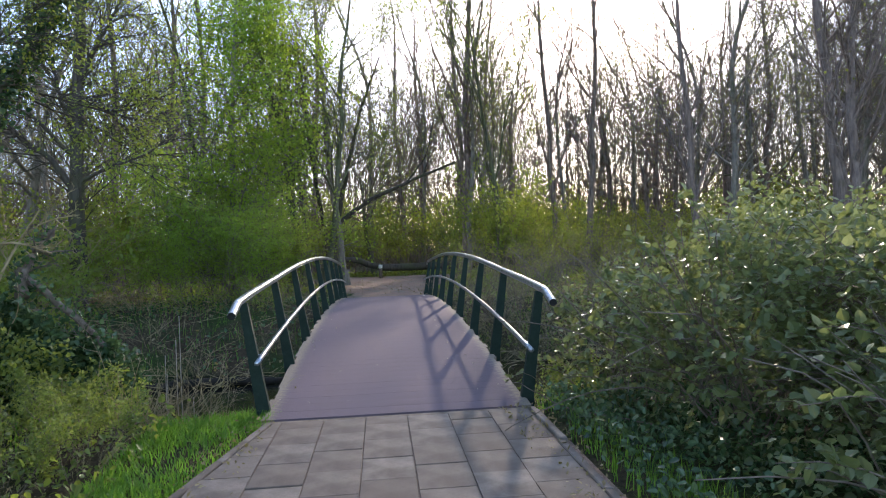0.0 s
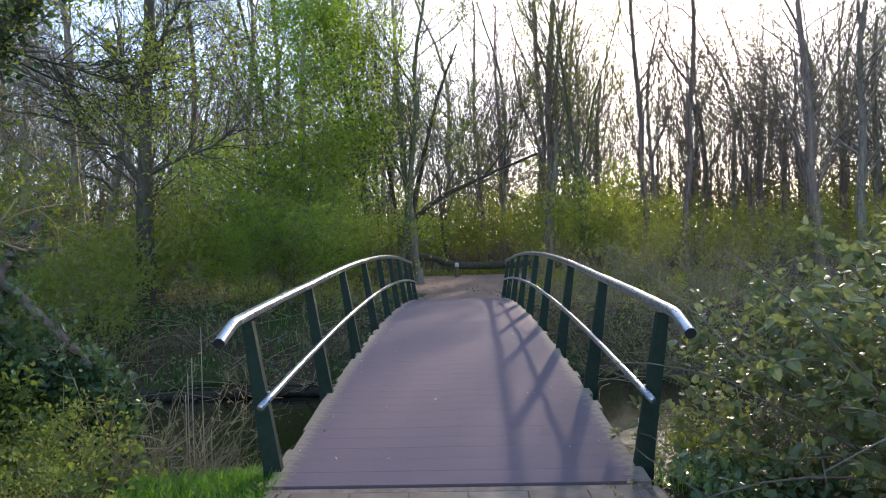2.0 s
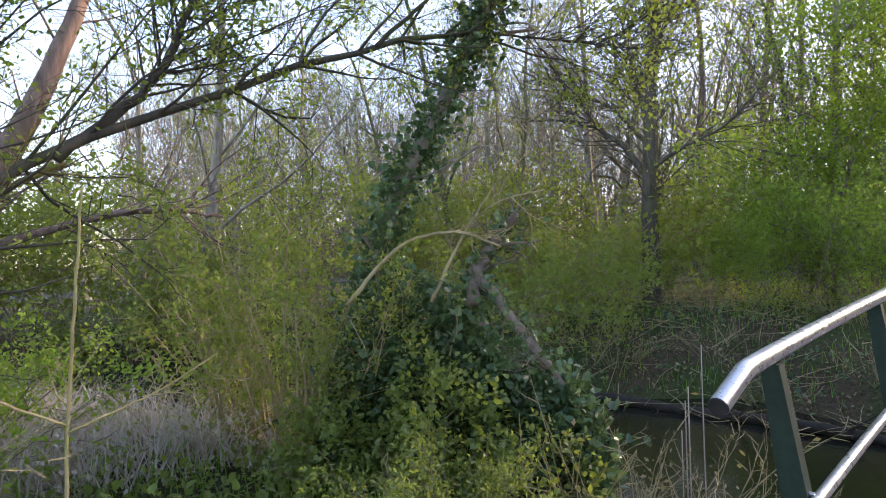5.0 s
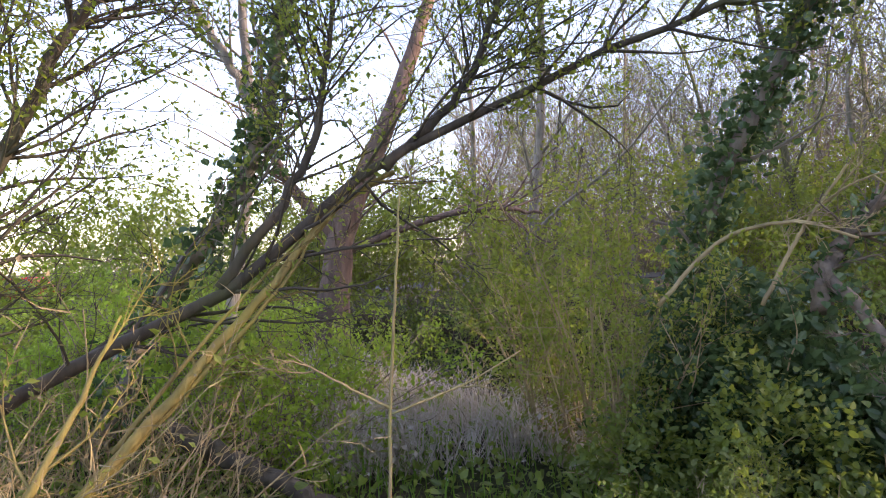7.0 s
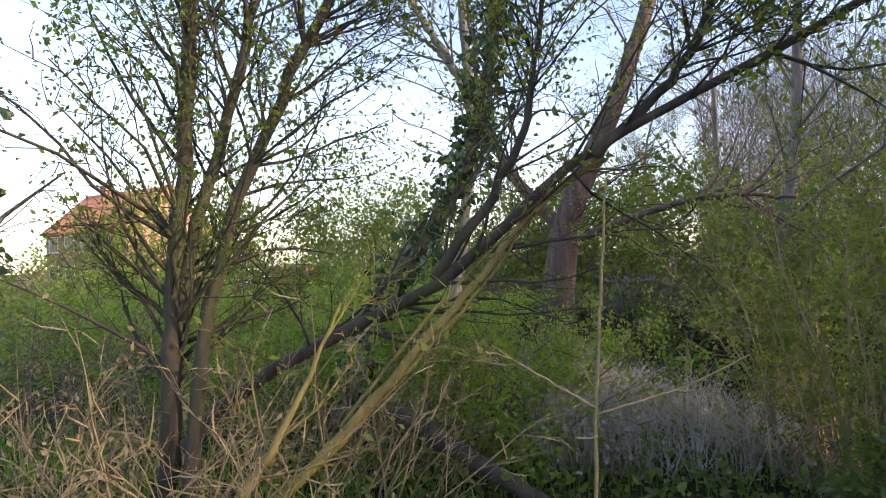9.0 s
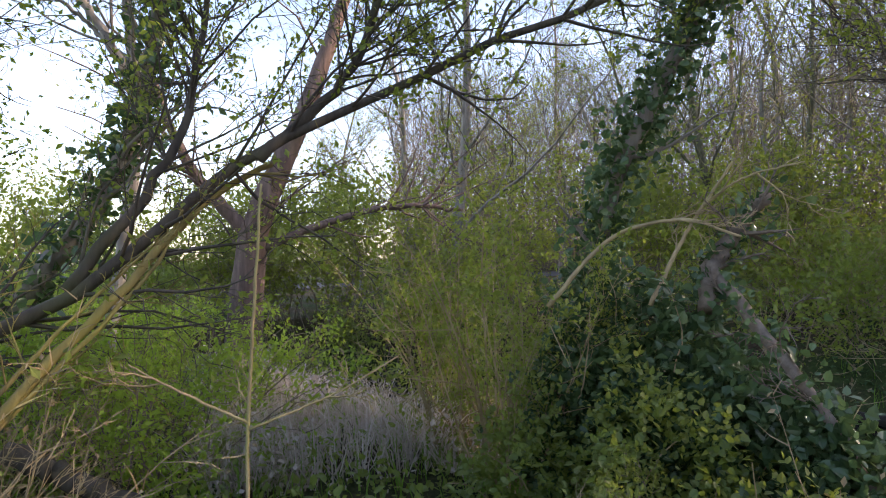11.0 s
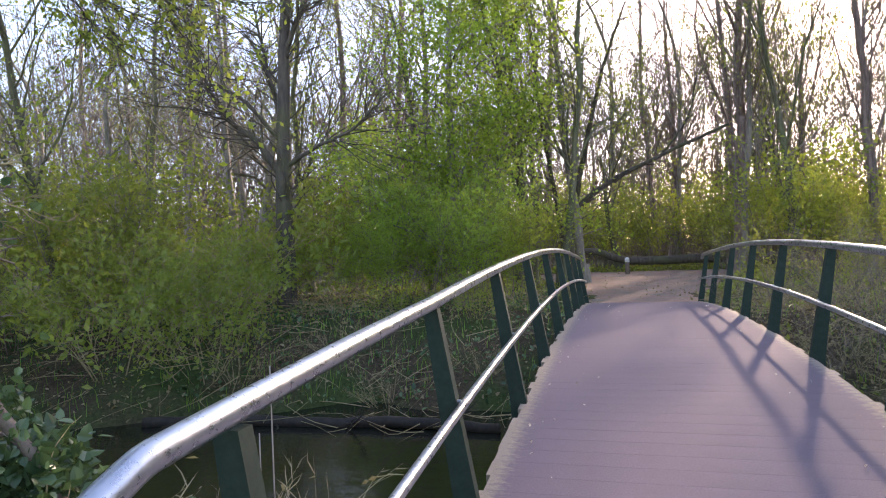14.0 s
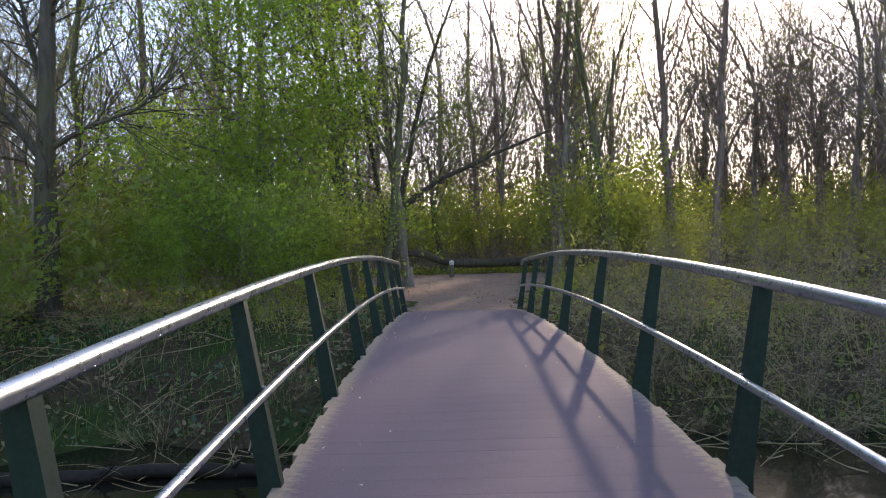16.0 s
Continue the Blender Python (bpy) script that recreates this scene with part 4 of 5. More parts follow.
def sticks(label, x0, x1, y0, y1, n, seed, lift, longest):
    """Thin fallen sticks lying criss-cross on the bank."""
    rng = np.random.default_rng(seed)
    acc = Acc()
    for _ in range(n):
        x, y, a, ln = rng.uniform(x0, x1), rng.uniform(y0, y1), rng.random() * 6.283, rng.uniform(0.3, longest)
        z0, z1 = float(height(x, y)), float(height(x + math.cos(a) * ln, y + math.sin(a) * ln))
        p = np.array([x, y, max(z0, WATER_Z) + rng.random() * lift])
        q = np.array([x + math.cos(a) * ln, y + math.sin(a) * ln, max(z1, WATER_Z) + rng.random() * lift * 2])
        m = (p + q) / 2 + rng.normal(size=3) * 0.07 * ln
        r = rng.uniform(0.003, 0.003 + longest * 0.0045)
        acc.tube(smooth_line([p, m, q], 6), np.linspace(r, r * 0.4, 6), 4)
    tagged(part("fallen_twigs", acc, M_TWIG), label, "twigs", kind="stuff")


sticks("pale dead twigs strewn over the far bank", -12, -1.7, 7.6, 14.5, 240, 71, 0.25, 1.7)
sticks("pale dead twigs strewn over the far bank", 1.7, 11, 7.6, 14.5, 300, 72, 0.3, 1.7)
sticks("dry broken twigs hanging over the water's edge", -3.0, -1.85, 0.5, 2.0, 220, 73, 0.4, 0.6)

# the ivy mound: leaves laid over a rough heap
def heap_points(rng, n, centre, radii, rough=0.18, thick=0.25):
    d = rng.normal(size=(n, 3))
    d /= np.linalg.norm(d, axis=1, keepdims=True)
    d[:, 2] = np.abs(d[:, 2])
    lump = np.array([noise.noise(Vector(q) * 2.3 + Vector(centre)) for q in d]) + 0.5 * np.array([noise.noise(Vector(q) * 6.0 + Vector(centre)) for q in d])
    s = 1 + rough * 2 * lump - thick * rng.random(n) ** 1.5
    return np.asarray(centre) + d * np.asarray(radii) * s[:, None], d


def heap(name, label, category, blobs, leaf, n, size, seed, canes=60, cane_mat=M_TWIG_DARK, up=0.5, broad=True, rough=0.18, width=0.75, out=0.1, sprays=0, spray_leaf=1.05, bare=0.0):
    rng = np.random.default_rng(seed)
    ob = tagged(empty(name), label, category)
    fol, wood = Acc(), Acc()
    for centre, radii in blobs:
        share = int(n * radii[0] * radii[2] / sum(r[0] * r[2] for _, r in blobs))
        P, D = heap_points(rng, share, centre, radii, rough)
        keep = P[:, 2] > height(P[:, 0], P[:, 1]) - 0.05
        if bare:
            keep &= rng.random(share) < np.clip(0.28 + P[:, 2] / bare, 0, 1)
        fol.leaves(P[keep], size, rng, up, width, broad, dirs=D[keep] + np.array([0, 0, -0.4]), pull=0.8)
        for _ in range(canes // len(blobs)):
            a = rng.random() * 6.283
            q = np.array(centre) + np.array([math.cos(a) * radii[0] * 0.6, math.sin(a) * radii[1] * 0.6, 0.0]) * rng.random()
            q[2] = float(height(q[0], q[1])) - 0.05
            d = side_dir(rng, np.array([0, 0, 1.0]), 0.5)
            c = wander(rng, q, d, radii[2] * rng.uniform(0.9, 1.3) + out, 9, 0.16, -0.07)
            wood.tube(c, np.linspace(0.009, 0.003, 10), 4)
        for _ in range(int(sprays * radii[0] * radii[2] / sum(r[0] * r[2] for _, r in blobs))):
            d = rng.normal(size=3)
            d[2] = abs(d[2]) + 0.25
            d /= np.linalg.norm(d)
            c = wander(rng, np.array(centre) + d * np.array(radii) * 0.85, d + np.array([0, 0, 0.5]), rng.uniform(0.35, 0.75), 7, 0.13, -0.13)
            wood.tube(c, np.linspace(0.006, 0.002, 8), 4)
            k = rng.integers(14, 24)
            f = rng.random(k) * 6.9
            i = f.astype(int)
            fol.leaves(c[i] + (c[i + 1] - c[i]) * (f - i)[:, None], size * spray_leaf, rng, 0.9, width, broad, dirs=np.repeat((c[-1] - c[0])[None], k, 0), pull=0.8)
    part("wood", wood, cane_mat, ob)
    part("foliage", fol, leaf, ob)
    return ob


heap("ivy_mound", "stump heap overgrown with dark glossy ivy", "ivy", [((-4.15, 1.0, 0.0), (0.72, 0.7, 1.18)), ((-3.45, 1.15, -0.2), (0.5, 0.5, 0.95)), ((-4.42, 0.62, 0.0), (0.5, 0.5, 1.2)), ((-4.85, 0.75, -0.1), (0.45, 0.45, 0.9)), ((-3.02, 1.05, -0.3), (0.3, 0.32, 0.85))],
     M_IVY, 19000, 0.064, 41, 40, M_TWIG, 0.3, rough=0.2, sprays=20)
heap("nettle_heap", "green nettles and dry stems in front of the ivy", "undergrowth", [((-3.62, 0.42, 0.0), (0.5, 0.45, 0.78)), ((-3.1, 0.62, -0.2), (0.5, 0.45, 0.62)), ((-4.2, 0.0, 0.0), (0.45, 0.4, 0.6))],
     M_HERB, 6500, 0.042, 42, 9, M_TWIG, 0.5, rough=0.3, out=0.0)
heap("bramble_bush", "dense bramble bush with green leaves beside the path", "bramble",
     [((2.75, -0.9, 0.0), (0.95, 1.3, 1.65)), ((3.9, -2.4, 0.0), (1.5, 1.6, 1.75)), ((2.35, 0.5, -0.1), (0.7, 0.8, 1.05)), ((4.3, 0.2, 0.0), (1.4, 1.4, 1.75)), ((2.9, -3.6, 0.0), (1.0, 1.0, 1.3)), ((5.8, -1.4, 0.0), (1.6, 2.2, 1.9))],
     M_BRAMBLE, 42000, 0.056, 43, 320, M_TWIG_DARK, 0.7, out=0.1, rough=0.28, sprays=760, spray_leaf=1.3, bare=1.2)

for x, y, k, s in ((-5.6, 0.3, "willow", 0.85), (-6.2, 0.6, "willow", 0.8), (-4.7, 0.05, "willow", 0.55), (-2.5, 1.15, "tangle", 0.7), (-2.8, 0.95, "tangle", 0.75), (-2.25, 1.5, "tangle", 0.55), (-5.7, -2.4, "round", 0.9), (-6.7, -2.0, "round", 0.85), (-2.5, -0.6, "green", 0.28), (-2.8, -1.3, "green", 0.28), (-2.6, -2.0, "tangle", 0.26), (-3.0, -0.2, "green", 0.32), (-2.45, 0.1, "tangle", 0.25), (-2.6, -2.9, "green", 0.26), (-2.4, -1.1, "tangle", 0.24), (-6.6, 1.2, "willow", 0.8), (-7.6, 1.7, "willow", 0.75), (-8.6, -2.6, "round", 0.85), (-9.6, -3.4, "round", 1.0),
                   (-7.6, -3.9, "round", 0.8), (-6.6, -4.6, "round", 0.7), (-11.0, -4.2, "round", 1.1), (-13.0, -5.2, "round", 1.2), (-15.5, -4.0, "green", 1.2), (-5.4, -2.6, "tangle", 0.55), (-4.2, -3.2, "tangle", 0.9),
                   (-3.9, -4.2, "tangle", 0.85), (-5.0, -3.8, "tangle", 0.7), (-3.4, 1.6, "tangle", 0.5), (-2.6, 1.3, "tangle", 0.42), (-2.2, 1.0, "tangle", 0.3), (-14.5, 4.8, "olive", 0.8), (-16.5, 3.0, "olive", 0.9),
                   (-17.5, 0.0, "olive", 0.9), (-18.5, -3.0, "green", 1.4), (-20.0, -6.7, "bright", 1.1), (-22.0, -7.6, "bright", 1.15), (-24.0, -4.0, "olive", 1.0), (-21.0, -10.5, "far", 0.9), (-19.0, -12.0, "bright", 0.9),
                   (1.9, 1.4, "brush", 0.5), (2.4, 2.0, "brush", 0.6), (3.2, 1.7, "green", 0.6), (2.0, 0.6, "green", 0.35), (-26, 3, "olive", 1.1), (-18.5, 1.8, "olive", 0.9), (-17.2, -1.6, "olive", 0.8), (-19.5, -0.6, "olive", 0.9), (-13.4, -0.9, "green", 0.7), (-10.6, -1.2, "round", 0.6), (-15.4, 2.3, "green", 1.1), (-16.6, 0.8, "olive", 0.9), (-15.0, 4.2, "olive", 0.8), (-14.6, 0.2, "green", 0.8), (-3.3, -3.4, "tangle", 0.5), (-3.2, -4.6, "tangle", 0.8), (-4.6, -2.9, "tangle", 0.62), (-5.6, -3.4, "tangle", 0.7), (-2.75, -4.0, "tangle", 0.35), (-3.0, 0.9, "tangle", 0.4), (-2.75, 1.45, "tangle", 0.45), (-3.3, 1.75, "tangle", 0.5), (-9.5, -5.5, "round", 0.9), (-8.0, -6.4, "round", 0.8), (-10.2, -7.4, "round", 1.0), (-12.2, -8.2, "round", 1.1), (-9.4, -9.0, "round", 0.9), (-7.2, -8.2, "round", 0.8), (-13.5, -10.5, "round", 1.2), (-11.0, -11.5, "green", 1.0),
                   (-6.0, -6.6, "brush", 0.8), (-16, -8, "green", 1.2), (-17, -13, "green", 1.2), (-14, -14, "round", 1.2), (-4.8, -4.8, "brush", 0.7), (-3.6, -5.0, "brush", 0.5), (-25, -13, "bright", 1.2), (-28, -17, "olive", 1.2), (-24, -19, "far", 1.1), (-30, -9, "bright", 1.2), (-28, -2, "far", 1.1)):
    shrub(k, x, y, (x * 77 + y * 31) % 360, s)


# ---- ground plants ----
def scatter(name, label, category, x0, x1, y0, y1, n, size, material, seed, tall=0.2, blade=False, test=None, bend=0.7):
    rng = np.random.default_rng(seed)
    x, y = rng.uniform(x0, x1, n), rng.uniform(y0, y1, n)
    patch = np.array([noise.noise(Vector((a * 0.9, b * 0.9, seed))) for a, b in zip(x, y)])
    keep = patch > rng.uniform(-0.6, 0.35, n)
    if test is not None:
        keep &= test(x, y)
    x, y = x[keep], y[keep]
    z = height(x, y)
    ok = z > WATER_Z + 0.03
    x, y, z = x[ok], y[ok], z[ok]
    acc = Acc()
    n = len(x)
    if blade:
        a = rng.random(n) * 6.283
        h = tall * (0.4 + 0.9 * rng.random(n))
        w = size * (0.6 + 0.6 * rng.random(n))
        p = np.stack([x, y, z - 0.01], -1)
        s = np.stack([np.cos(a), np.sin(a), 0 * a], -1) * w[:, None]
        b = np.stack([-np.sin(a), np.cos(a), 0 * a], -1) * (h * rng.uniform(0.1, bend, n))[:, None]
        up = np.stack([0 * h, 0 * h, h], -1)
        v = np.stack([p - s, p + s, p + s * 0.7 + b * 0.35 + up * 0.6, p - s * 0.7 + b * 0.35 + up * 0.6, p + b + up], 1).reshape(-1, 3)
        f = np.array([(0, 1, 2), (0, 2, 3), (3, 2, 4)])
        acc.add(v, (np.arange(n)[:, None, None] * 5 + f).reshape(-1, 3))
    else:
        p = np.stack([x, y, np.maximum(z, np.where((np.abs(x) < 1.5) & (y < 0), 0.004, -9)) + tall * rng.random(n) ** 1.5], -1)
        acc.leaves(p, size, rng, 0.8, 0.6, size > 0.05)
    tagged(part(name, acc, material), label, category, kind="stuff")


scatter("leaf_litter", "small dead leaves and dirt along the paving edges", "leaf litter", 0.95, 1.36, -6, 0.0, 900, 0.035, M_DRY, 63, 0.03, False)
scatter("leaf_litter", "small dead leaves and dirt along the paving edges", "leaf litter", -1.6, -1.1, -6, 0.0, 900, 0.035, M_DRY, 64, 0.03, False)
left_edge = lambda x, y: (x < -1.57 - 0.04 * np.sin(y * 9)) | ((y > -1.7) & (x < -1.30 + (y + 0.63) * 0.187))
scatter("grass", "bright green grass verge beside the paving", "grass", -2.2, -1.2, -6, 0.75, 34000, 0.006, M_GRASS, 51, 0.10, True, left_edge, 1.4)
scatter("grass", "rough green grass under the shrubs", "grass", -16, -3.0, -7, 1.8, 26000, 0.007, M_GRASS, 52, 0.25, True)
scatter("undergrowth", "low green herbs and ground ivy", "undergrowth", -9, -2.0, -6, 1.7, 18000, 0.06, M_HERB, 53, 0.30)
scatter("undergrowth", "low green herbs along the kerb under brambles", "undergrowth", 1.38, 3.2, -6, 1.4, 15000, 0.055, M_IVY, 54, 0.26)
scatter("grass", "tufts of grass along the kerb", "grass", 1.34, 1.9, -6, 0.9, 2200, 0.005, M_GRASS, 55, 0.18, True)
scatter("undergrowth", "patchy green and brown ground cover of the far bank", "undergrowth", -18, -1.6, 8.6, 17, 11000, 0.10, M_IVY, 56, 0.12)
scatter("undergrowth", "patchy green and brown ground cover of the far bank", "undergrowth", 1.6, 14, 8.6, 17, 5000, 0.10, M_HERB, 57, 0.15)
scatter("grass", "long grass hanging over the stream bank", "grass", -16, 14, 7.4, 13, 5000, 0.008, M_GRASS, 58, 0.28, True, lambda x, y: np.abs(x) > 1.5)
scatter("reeds", "bleached dry reed stalks at the water's edge", "reeds", -11.5, -5.2, -1.9, 2.0, 15000, 0.007, M_REED, 59, 0.42, True, None, 2.2)
scatter("reed_litter", "pale broken reed leaves by the water", "reeds", -11, -5.0, -1.9, 2.0, 9000, 0.05, M_REED, 62, 0.45)
scatter("leaf_litter", "dead brown leaves on the woodland floor", "leaf litter", -14, 14, 13, 32, 30000, 0.065, M_DRY, 60, 0.03)
scatter("undergrowth", "pale green woodland herbs beside the path", "undergrowth", -9, 12, 17, 36, 26000, 0.13, M_YOUNG, 61, 0.25, False, lambda x, y: (np.abs(x - 0.1) > 1.6 + np.clip(y - 17, 0, 12) * 0.27) | (y > 29.5))

scatter("leaf_litter", "brown dead leaves on the far bank", "leaf litter", -18, -1.5, 7.2, 18, 9000, 0.08, M_DRY, 65, 0.06)
scatter("leaf_litter", "brown dead leaves on the far bank", "leaf litter", 1.5, 14, 7.2, 18, 18000, 0.08, M_DRY, 66, 0.06)

rng = np.random.default_rng(67)
acc = Acc()
n = 150
xs = np.sign(rng.normal(size=n)) * 1.2 * rng.random(n) ** 0.4
ys = rng.uniform(0.1, LEN, n)
acc.leaves(np.stack([xs, ys, deck_z(ys) + 0.006], -1), 0.024, rng, 2.5, 0.6)
tagged(part("leaf_litter", acc, M_REED), "scattered pale leaf scraps on the bridge deck", "leaf litter", kind="stuff")

# ---- bollard and log across the far path ----
bollard = tagged(empty("bollard", Matrix.Translation((-0.15, 27.9, float(height(-0.15, 27.9)) + 0.02))), "short wooden bollard with a white top on the path", "bollard")
acc = Acc()
acc.tube([(0, 0, -0.1), (0, 0, 0.5), (0, 0, 0.56)], [0.10, 0.095, 0.095], 12, cap=True)
part("post", acc, M_STAKE, bollard, "weathered wooden post", True)
acc = Acc()
acc.tube([(0, 0, 0.56), (0, 0, 0.70), (0, 0, 0.74), (0, 0, 0.76)], [0.099, 0.099, 0.085, 0.03], 12, cap=True)
part("cap", acc, M_CAP, bollard, "white painted top", True)
limb_tree("fallen_tree", "long dark fallen tree trunk lying across the wood",
          [([(-2.9, 30.2, 1.05), (-1.6, 30.4, 1.0), (-0.3, 30.8, 0.55), (1.5, 31.0, 0.45), (4.2, 31.2, 0.5), (6.5, 31.5, 0.35)], 0.14, 0.26)], M_BARK_DARK, None, 0, 0.05, 6, 16, 1.2)

limb_tree("leaning_tree", "slanting bare tree reaching over the far path",
          [([(-2.3, 24.25, -0.1), (-2.28, 24.25, 1.14), (-2.13, 24.26, 2.53), (-0.93, 24.32, 3.67), (1.24, 24.28, 4.68), (3.58, 24.02, 5.59)], 0.17, 0.05),
           ([(-2.13, 24.26, 2.5), (-1.96, 24.27, 3.48), (-1.39, 24.3, 6.04), (-0.68, 24.33, 8.58), (0.13, 24.33, 10.69)], 0.14, 0.04),
           ([(-2.4, 24.4, -0.1), (-2.8, 24.5, 3.0), (-3.3, 24.6, 6.5), (-3.6, 24.6, 10.5)], 0.13, 0.04),
           ([(1.24, 24.28, 4.68), (2.2, 24.3, 6.0), (2.6, 24.3, 7.6)], 0.05, 0.02)], M_BARK_DARK, M_YOUNG, 900, 0.08, 16, 17, 2.2)

# ---- houses and cars beyond the field ----


def house(x, y, turn, wide, deep, eaves, ridge, label):
    ob = tagged(empty("house", Matrix.Translation((x, y, -0.05)) @ Matrix.Rotation(radians(turn), 4, "Z")), label, "house")
    acc = Acc()
    acc.box((-wide / 2, -deep / 2, 0), (wide / 2, deep / 2, eaves))
    acc.add([(-wide / 2, -deep / 2, eaves), (-wide / 2, deep / 2, eaves), (-wide / 2, 0, ridge - 0.1), (wide / 2, -deep / 2, eaves), (wide / 2, deep / 2, eaves), (wide / 2, 0, ridge - 0.1)], [(0, 2, 1), (3, 4, 5)])
    part("wall", acc, M_BRICK, ob, "brown brick walls")
    acc = Acc()
    for s in (-1, 1):
        e, w, t = deep / 2 + 0.4, wide / 2 + 0.3, 0.15
        zz = eaves - 0.4 * (ridge - eaves) / (deep / 2)
        v = [(-w, s * e, zz), (w, s * e, zz), (w, 0, ridge), (-w, 0, ridge)]
        acc.add(v + [(a, b, c + t) for a, b, c in v], [(0, 1, 2), (0, 2, 3), (4, 5, 6), (4, 6, 7), (0, 1, 5), (0, 5, 4), (1, 2, 6), (1, 6, 5), (3, 0, 4), (3, 4, 7)])
    roof = part("roof", acc, M_ROOF, ob, "orange-red clay tile roof")
    acc = Acc()
    acc.box((-wide * 0.3, -0.35, ridge - 0.6), (-wide * 0.3 + 0.8, 0.35, ridge + 0.9), 0.04)
    part("chimney", acc, M_BRICK, roof, "brick chimney")
    for k in range(int(wide // 2.4)):
        for z in (0.9, 3.4):
            if z + 1.3 > eaves:
                continue
            xx = -wide / 2 + 1.2 + k * 2.4
            acc = Acc()
            acc.box((xx - 0.7, -deep / 2 - 0.06, z - 0.08), (xx + 0.7, -deep / 2 + 0.02, z + 1.38))
            win = part("window", acc, M_FRAME, ob, "white window frame")
            acc = Acc()
            acc.box((xx - 0.58, -deep / 2 - 0.075, z + 0.03), (xx + 0.58, -deep / 2 - 0.05, z + 1.27))
            part("pane", acc, M_GLASS, win)
    return ob


house(-54.4, -35.6, 66, 11.5, 8, 5.2, 8.6, "brick house with orange tile roof beyond the trees")


def car(x, y, turn, paint, label):
    ob = tagged(empty("car", Matrix.Translation((x, y, -0.04)) @ Matrix.Rotation(radians(turn), 4, "Z")), label, "car")
    prof = [(-2.0, 0.35), (-2.05, 0.8), (-1.5, 0.92), (-0.9, 1.42), (0.5, 1.45), (1.1, 0.98), (1.9, 0.85), (2.05, 0.55), (2.0, 0.35)]
    n = len(prof)
    acc = Acc()
    v = [(a, -0.85 + (0.14 if z > 1.2 else 0), z) for a, z in prof] + [(a, 0.85 - (0.14 if z > 1.2 else 0), z) for a, z in prof]
    f = [(0, i, i + 1) for i in range(1, n - 1)] + [(n, n + i + 1, n + i) for i in range(1, n - 1)]
    for i in range(n):
        j = (i + 1) % n
        f += [(i, j, n + j), (i, n + j, n + i)]
    acc.add(v, f)
    part("body", acc, paint, ob)
    for s in (-1, 1):
        acc = Acc()
        v = [(-1.25, s * 0.86, 0.98), (0.85, s * 0.86, 1.0), (0.4, s * 0.74, 1.36), (-0.85, s * 0.74, 1.34)]
        acc.add(v, [(0, 1, 2), (0, 2, 3)])
        part("side_window", acc, M_GLASS, ob)
        for a in (-1.25, 1.3):
            acc = Acc()
            acc.tube([(a, s * 0.72, 0.31), (a, s * 0.90, 0.31)], 0.31, 14, cap=True)
            part("wheel", acc, M_TYRE, ob)
    return ob


car(-38, -14.5, 80, M_CAR_RED, "red parked car at the roadside")
car(-40, -24.0, 75, M_CAR_DARK, "dark blue parked car at the roadside")
car(-41, -19.0, 78, M_FRAME, "white parked car at the roadside")
acc = Acc()
acc.box((-45, -80, -0.06), (-36.5, 40, -0.02))
tagged(part("road", acc, M_ASPHALT), "grey asphalt road beyond the bank", "road", kind="structure")

# ---- pieces: deck boards and paving ----
rng = np.random.default_rng(8)
BOARDS = 73
pitch = LEN / BOARDS
variants = []
for k in range(6):
    acc = Acc()
    e0, e1 = rng.uniform(-0.03, 0.02), rng.uniform(-0.02, 0.03)
    acc.box((-HALF - 0.05 + e0, -pitch / 2 + 0.0003, -0.05), (HALF + 0.03 + e1, pitch / 2 - 0.0003, 0.0), 0.0004)
    variants.append(acc.mesh("deck_board", M_DECK))
for k in range(BOARDS):
    y = (k + 0.5) * pitch
    slope = float(deck_z(y + 0.1) - deck_z(y - 0.1)) / 0.2
    ob = new("deck_board", variants[rng.integers(0, 6)])
    ob.parent = bridge
    ob.matrix_basis = Matrix.Translation((0, y, float(deck_z(y)) + rng.uniform(-0.0003, 0.0003))) @ Matrix.Rotation(math.atan(slope), 4, "X")
acc = Acc()
acc.box((-HALF - 0.05, -0.10, -0.25), (HALF + 0.05, -0.02, -0.012), 0.006)
part("sill", acc, M_STAKE, bridge, "dark timber sill beam at the bridge end")

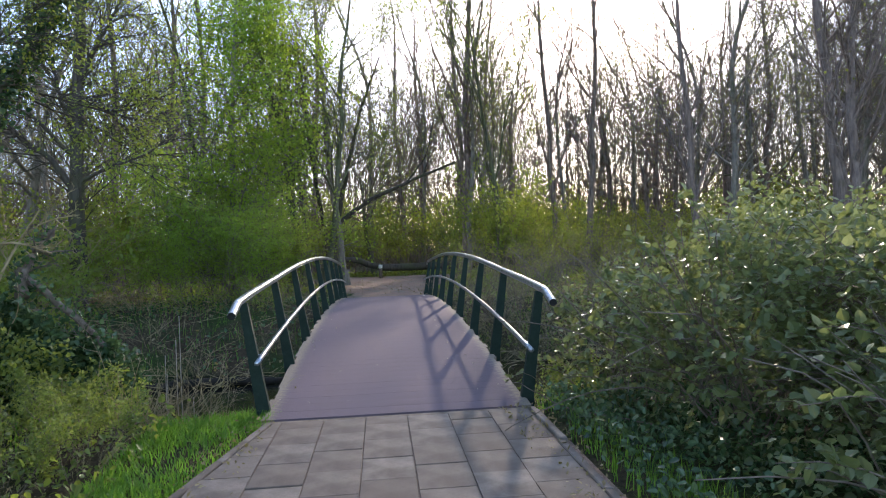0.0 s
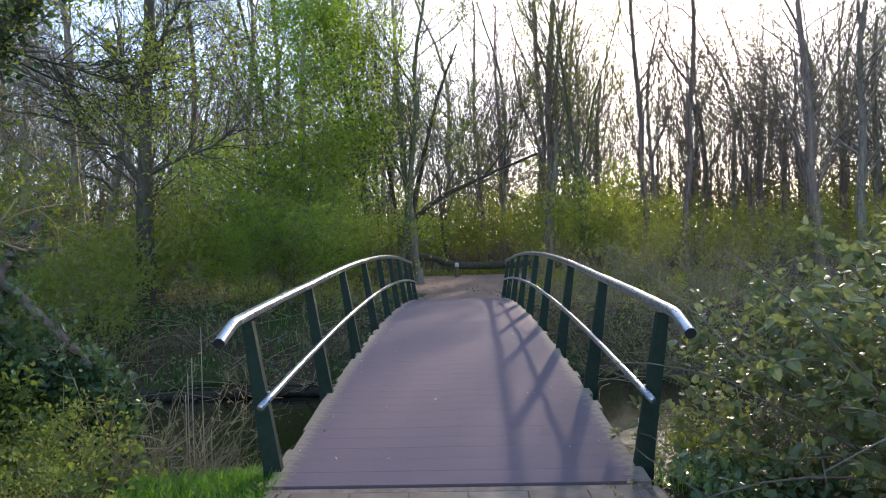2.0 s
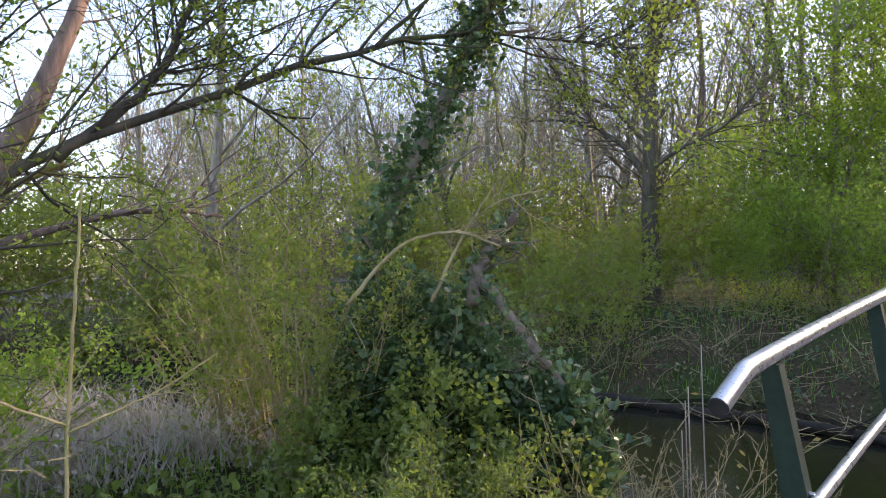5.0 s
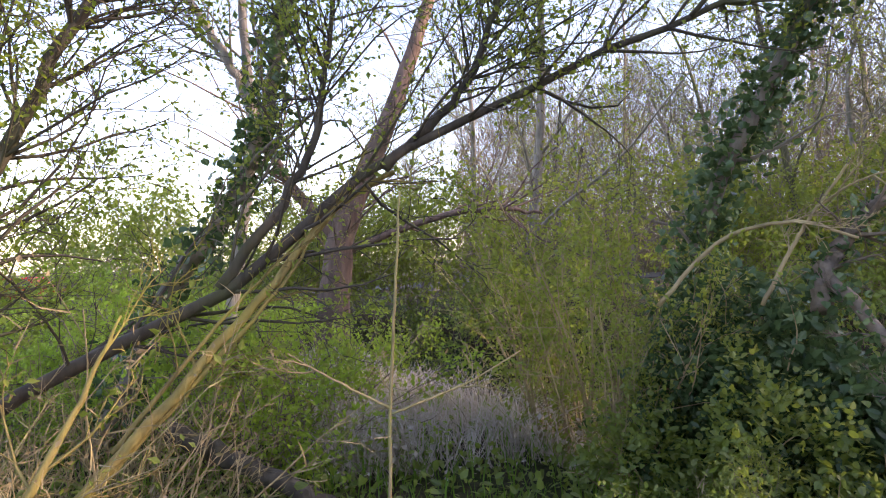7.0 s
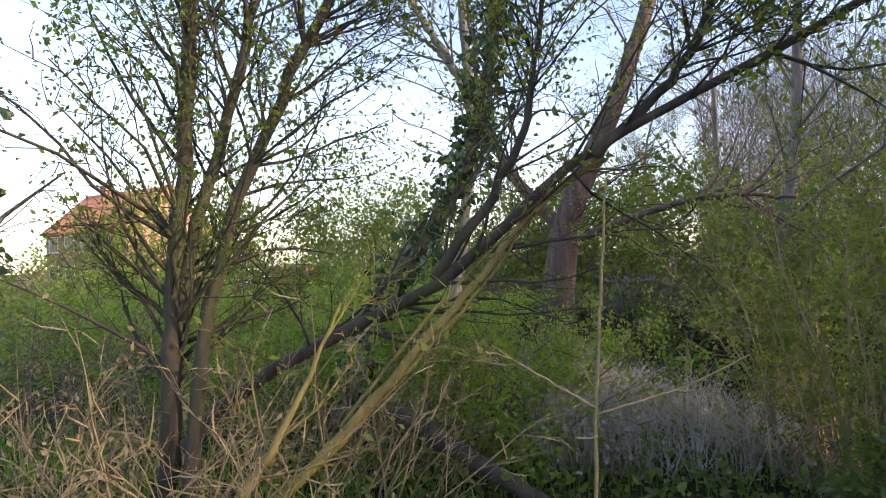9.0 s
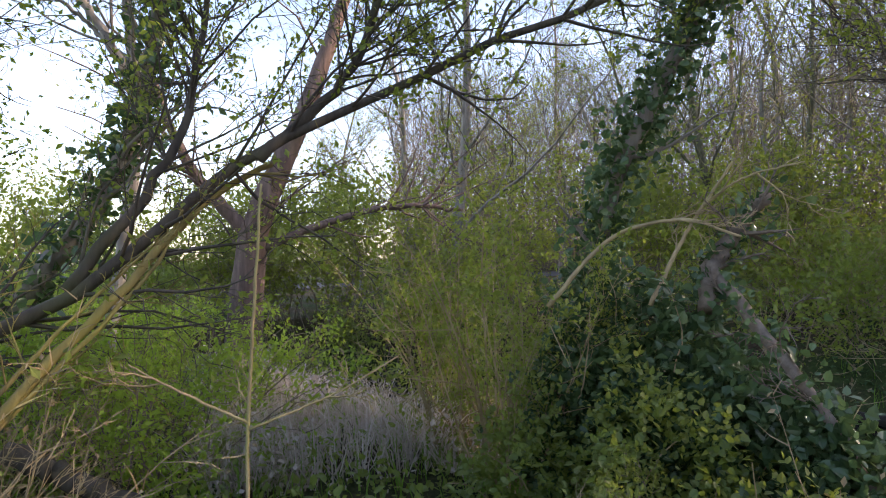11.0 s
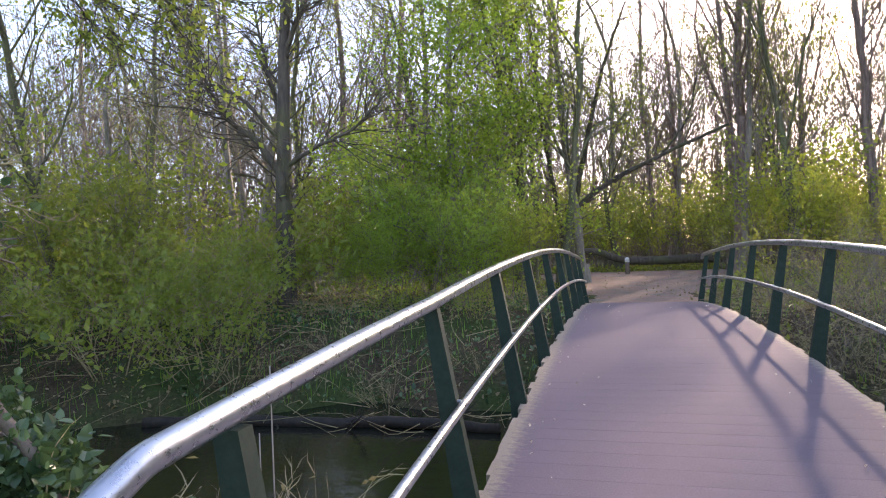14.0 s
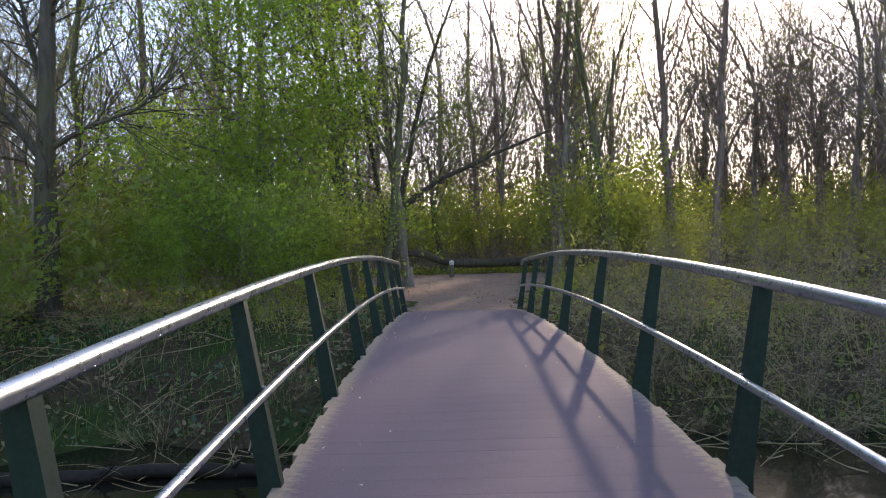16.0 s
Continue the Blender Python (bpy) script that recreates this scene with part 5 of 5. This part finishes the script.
edges = [-1.43, -1.055, -0.68, -0.305, 0.07, 0.445, 0.82, 1.195]
ROW = 0.45
tiles = []
for k in range(5):
    acc = Acc()
    j = rng.uniform(-0.003, 0.003, 4)
    acc.box((-0.1855 + j[0] * 0.5, -ROW / 2 + 0.003, -0.05), (0.1855 + j[1] * 0.5, ROW / 2 - 0.003, 0.0), 0.004)
    tiles.append(acc.mesh("paving_slab", M_TILE))
half_tile = Acc()
half_tile.box((-0.1855, -ROW / 4 + 0.003, -0.05), (0.1855, ROW / 4 - 0.003, 0.0), 0.004)
half_mesh = half_tile.mesh("paving_slab", M_TILE)
for c in range(7):
    off = [0.0, 0.21, 0.0, 0.24, 0.03, 0.22, 0.0][c]
    x = (edges[c] + edges[c + 1]) / 2
    if off > 0.1 and c > 0:
        ob = new("paving_slab", half_mesh)
        ob.parent = paved
        ob.matrix_basis = pose(x, -0.115 - ROW / 4, rng.uniform(-0.004, 0.003), rng.uniform(-0.5, 0.5), rng.uniform(-0.5, 0.5), 0)
    for r in range(20):
        y = -0.115 - (ROW / 2 if off > 0.1 else 0) - (r + 0.5) * ROW
        if c == 0 and y > -1.3:
            continue
        ob = new("paving_slab", tiles[rng.integers(0, 5)])
        ob.parent = paved
        ob.matrix_basis = pose(x, y, rng.uniform(-0.006, 0.004), rng.uniform(-0.6, 0.6), rng.uniform(-0.6, 0.6), rng.uniform(-0.3, 0.3))
for y0, y1 in ((-0.56, -0.12), (-1.01, -0.57), (-1.46, -1.02)):
    x0, x1 = -1.222 + (y0 + 0.63) * 0.187, -1.222 + (y1 + 0.63) * 0.187
    acc = Acc()
    top = [(x0, y0, 0.0), (-1.06, y0, 0.0), (-1.06, y1, 0.0), (x1, y1, 0.0)]
    acc.add(top + [(x, y, -0.05) for x, y, _ in top], [(0, 1, 2), (0, 2, 3), (0, 4, 5), (0, 5, 1), (1, 5, 6), (1, 6, 2), (2, 6, 7), (2, 7, 3), (3, 7, 4), (3, 4, 0)])
    part("paving_slab", acc, M_TILE, paved)
kerb = Acc()
kerb.box((-0.03, -0.495, -0.12), (0.03, 0.495, 0.012), 0.008)
kerb_mesh = kerb.mesh("kerb_stone", M_TILE)
for k in range(9):
    for x in (1.235, -1.545):
        if x < 0 and k < 2:
            continue
        ob = new("kerb_stone", kerb_mesh)
        ob.parent = paved
        ob.matrix_basis = pose(x + rng.uniform(-0.01, 0.01), -0.62 - k * 1.0, rng.uniform(-0.012, 0.012), rng.uniform(-0.5, 0.5), 0, rng.uniform(-0.6, 0.6))
for x, y in ((-1.262, -0.63), (-1.448, -1.61)):
    ob = new("kerb_stone", kerb_mesh)
    ob.parent = paved
    ob.matrix_basis = pose(x, y, 0.0, 0, 0, -10.6)
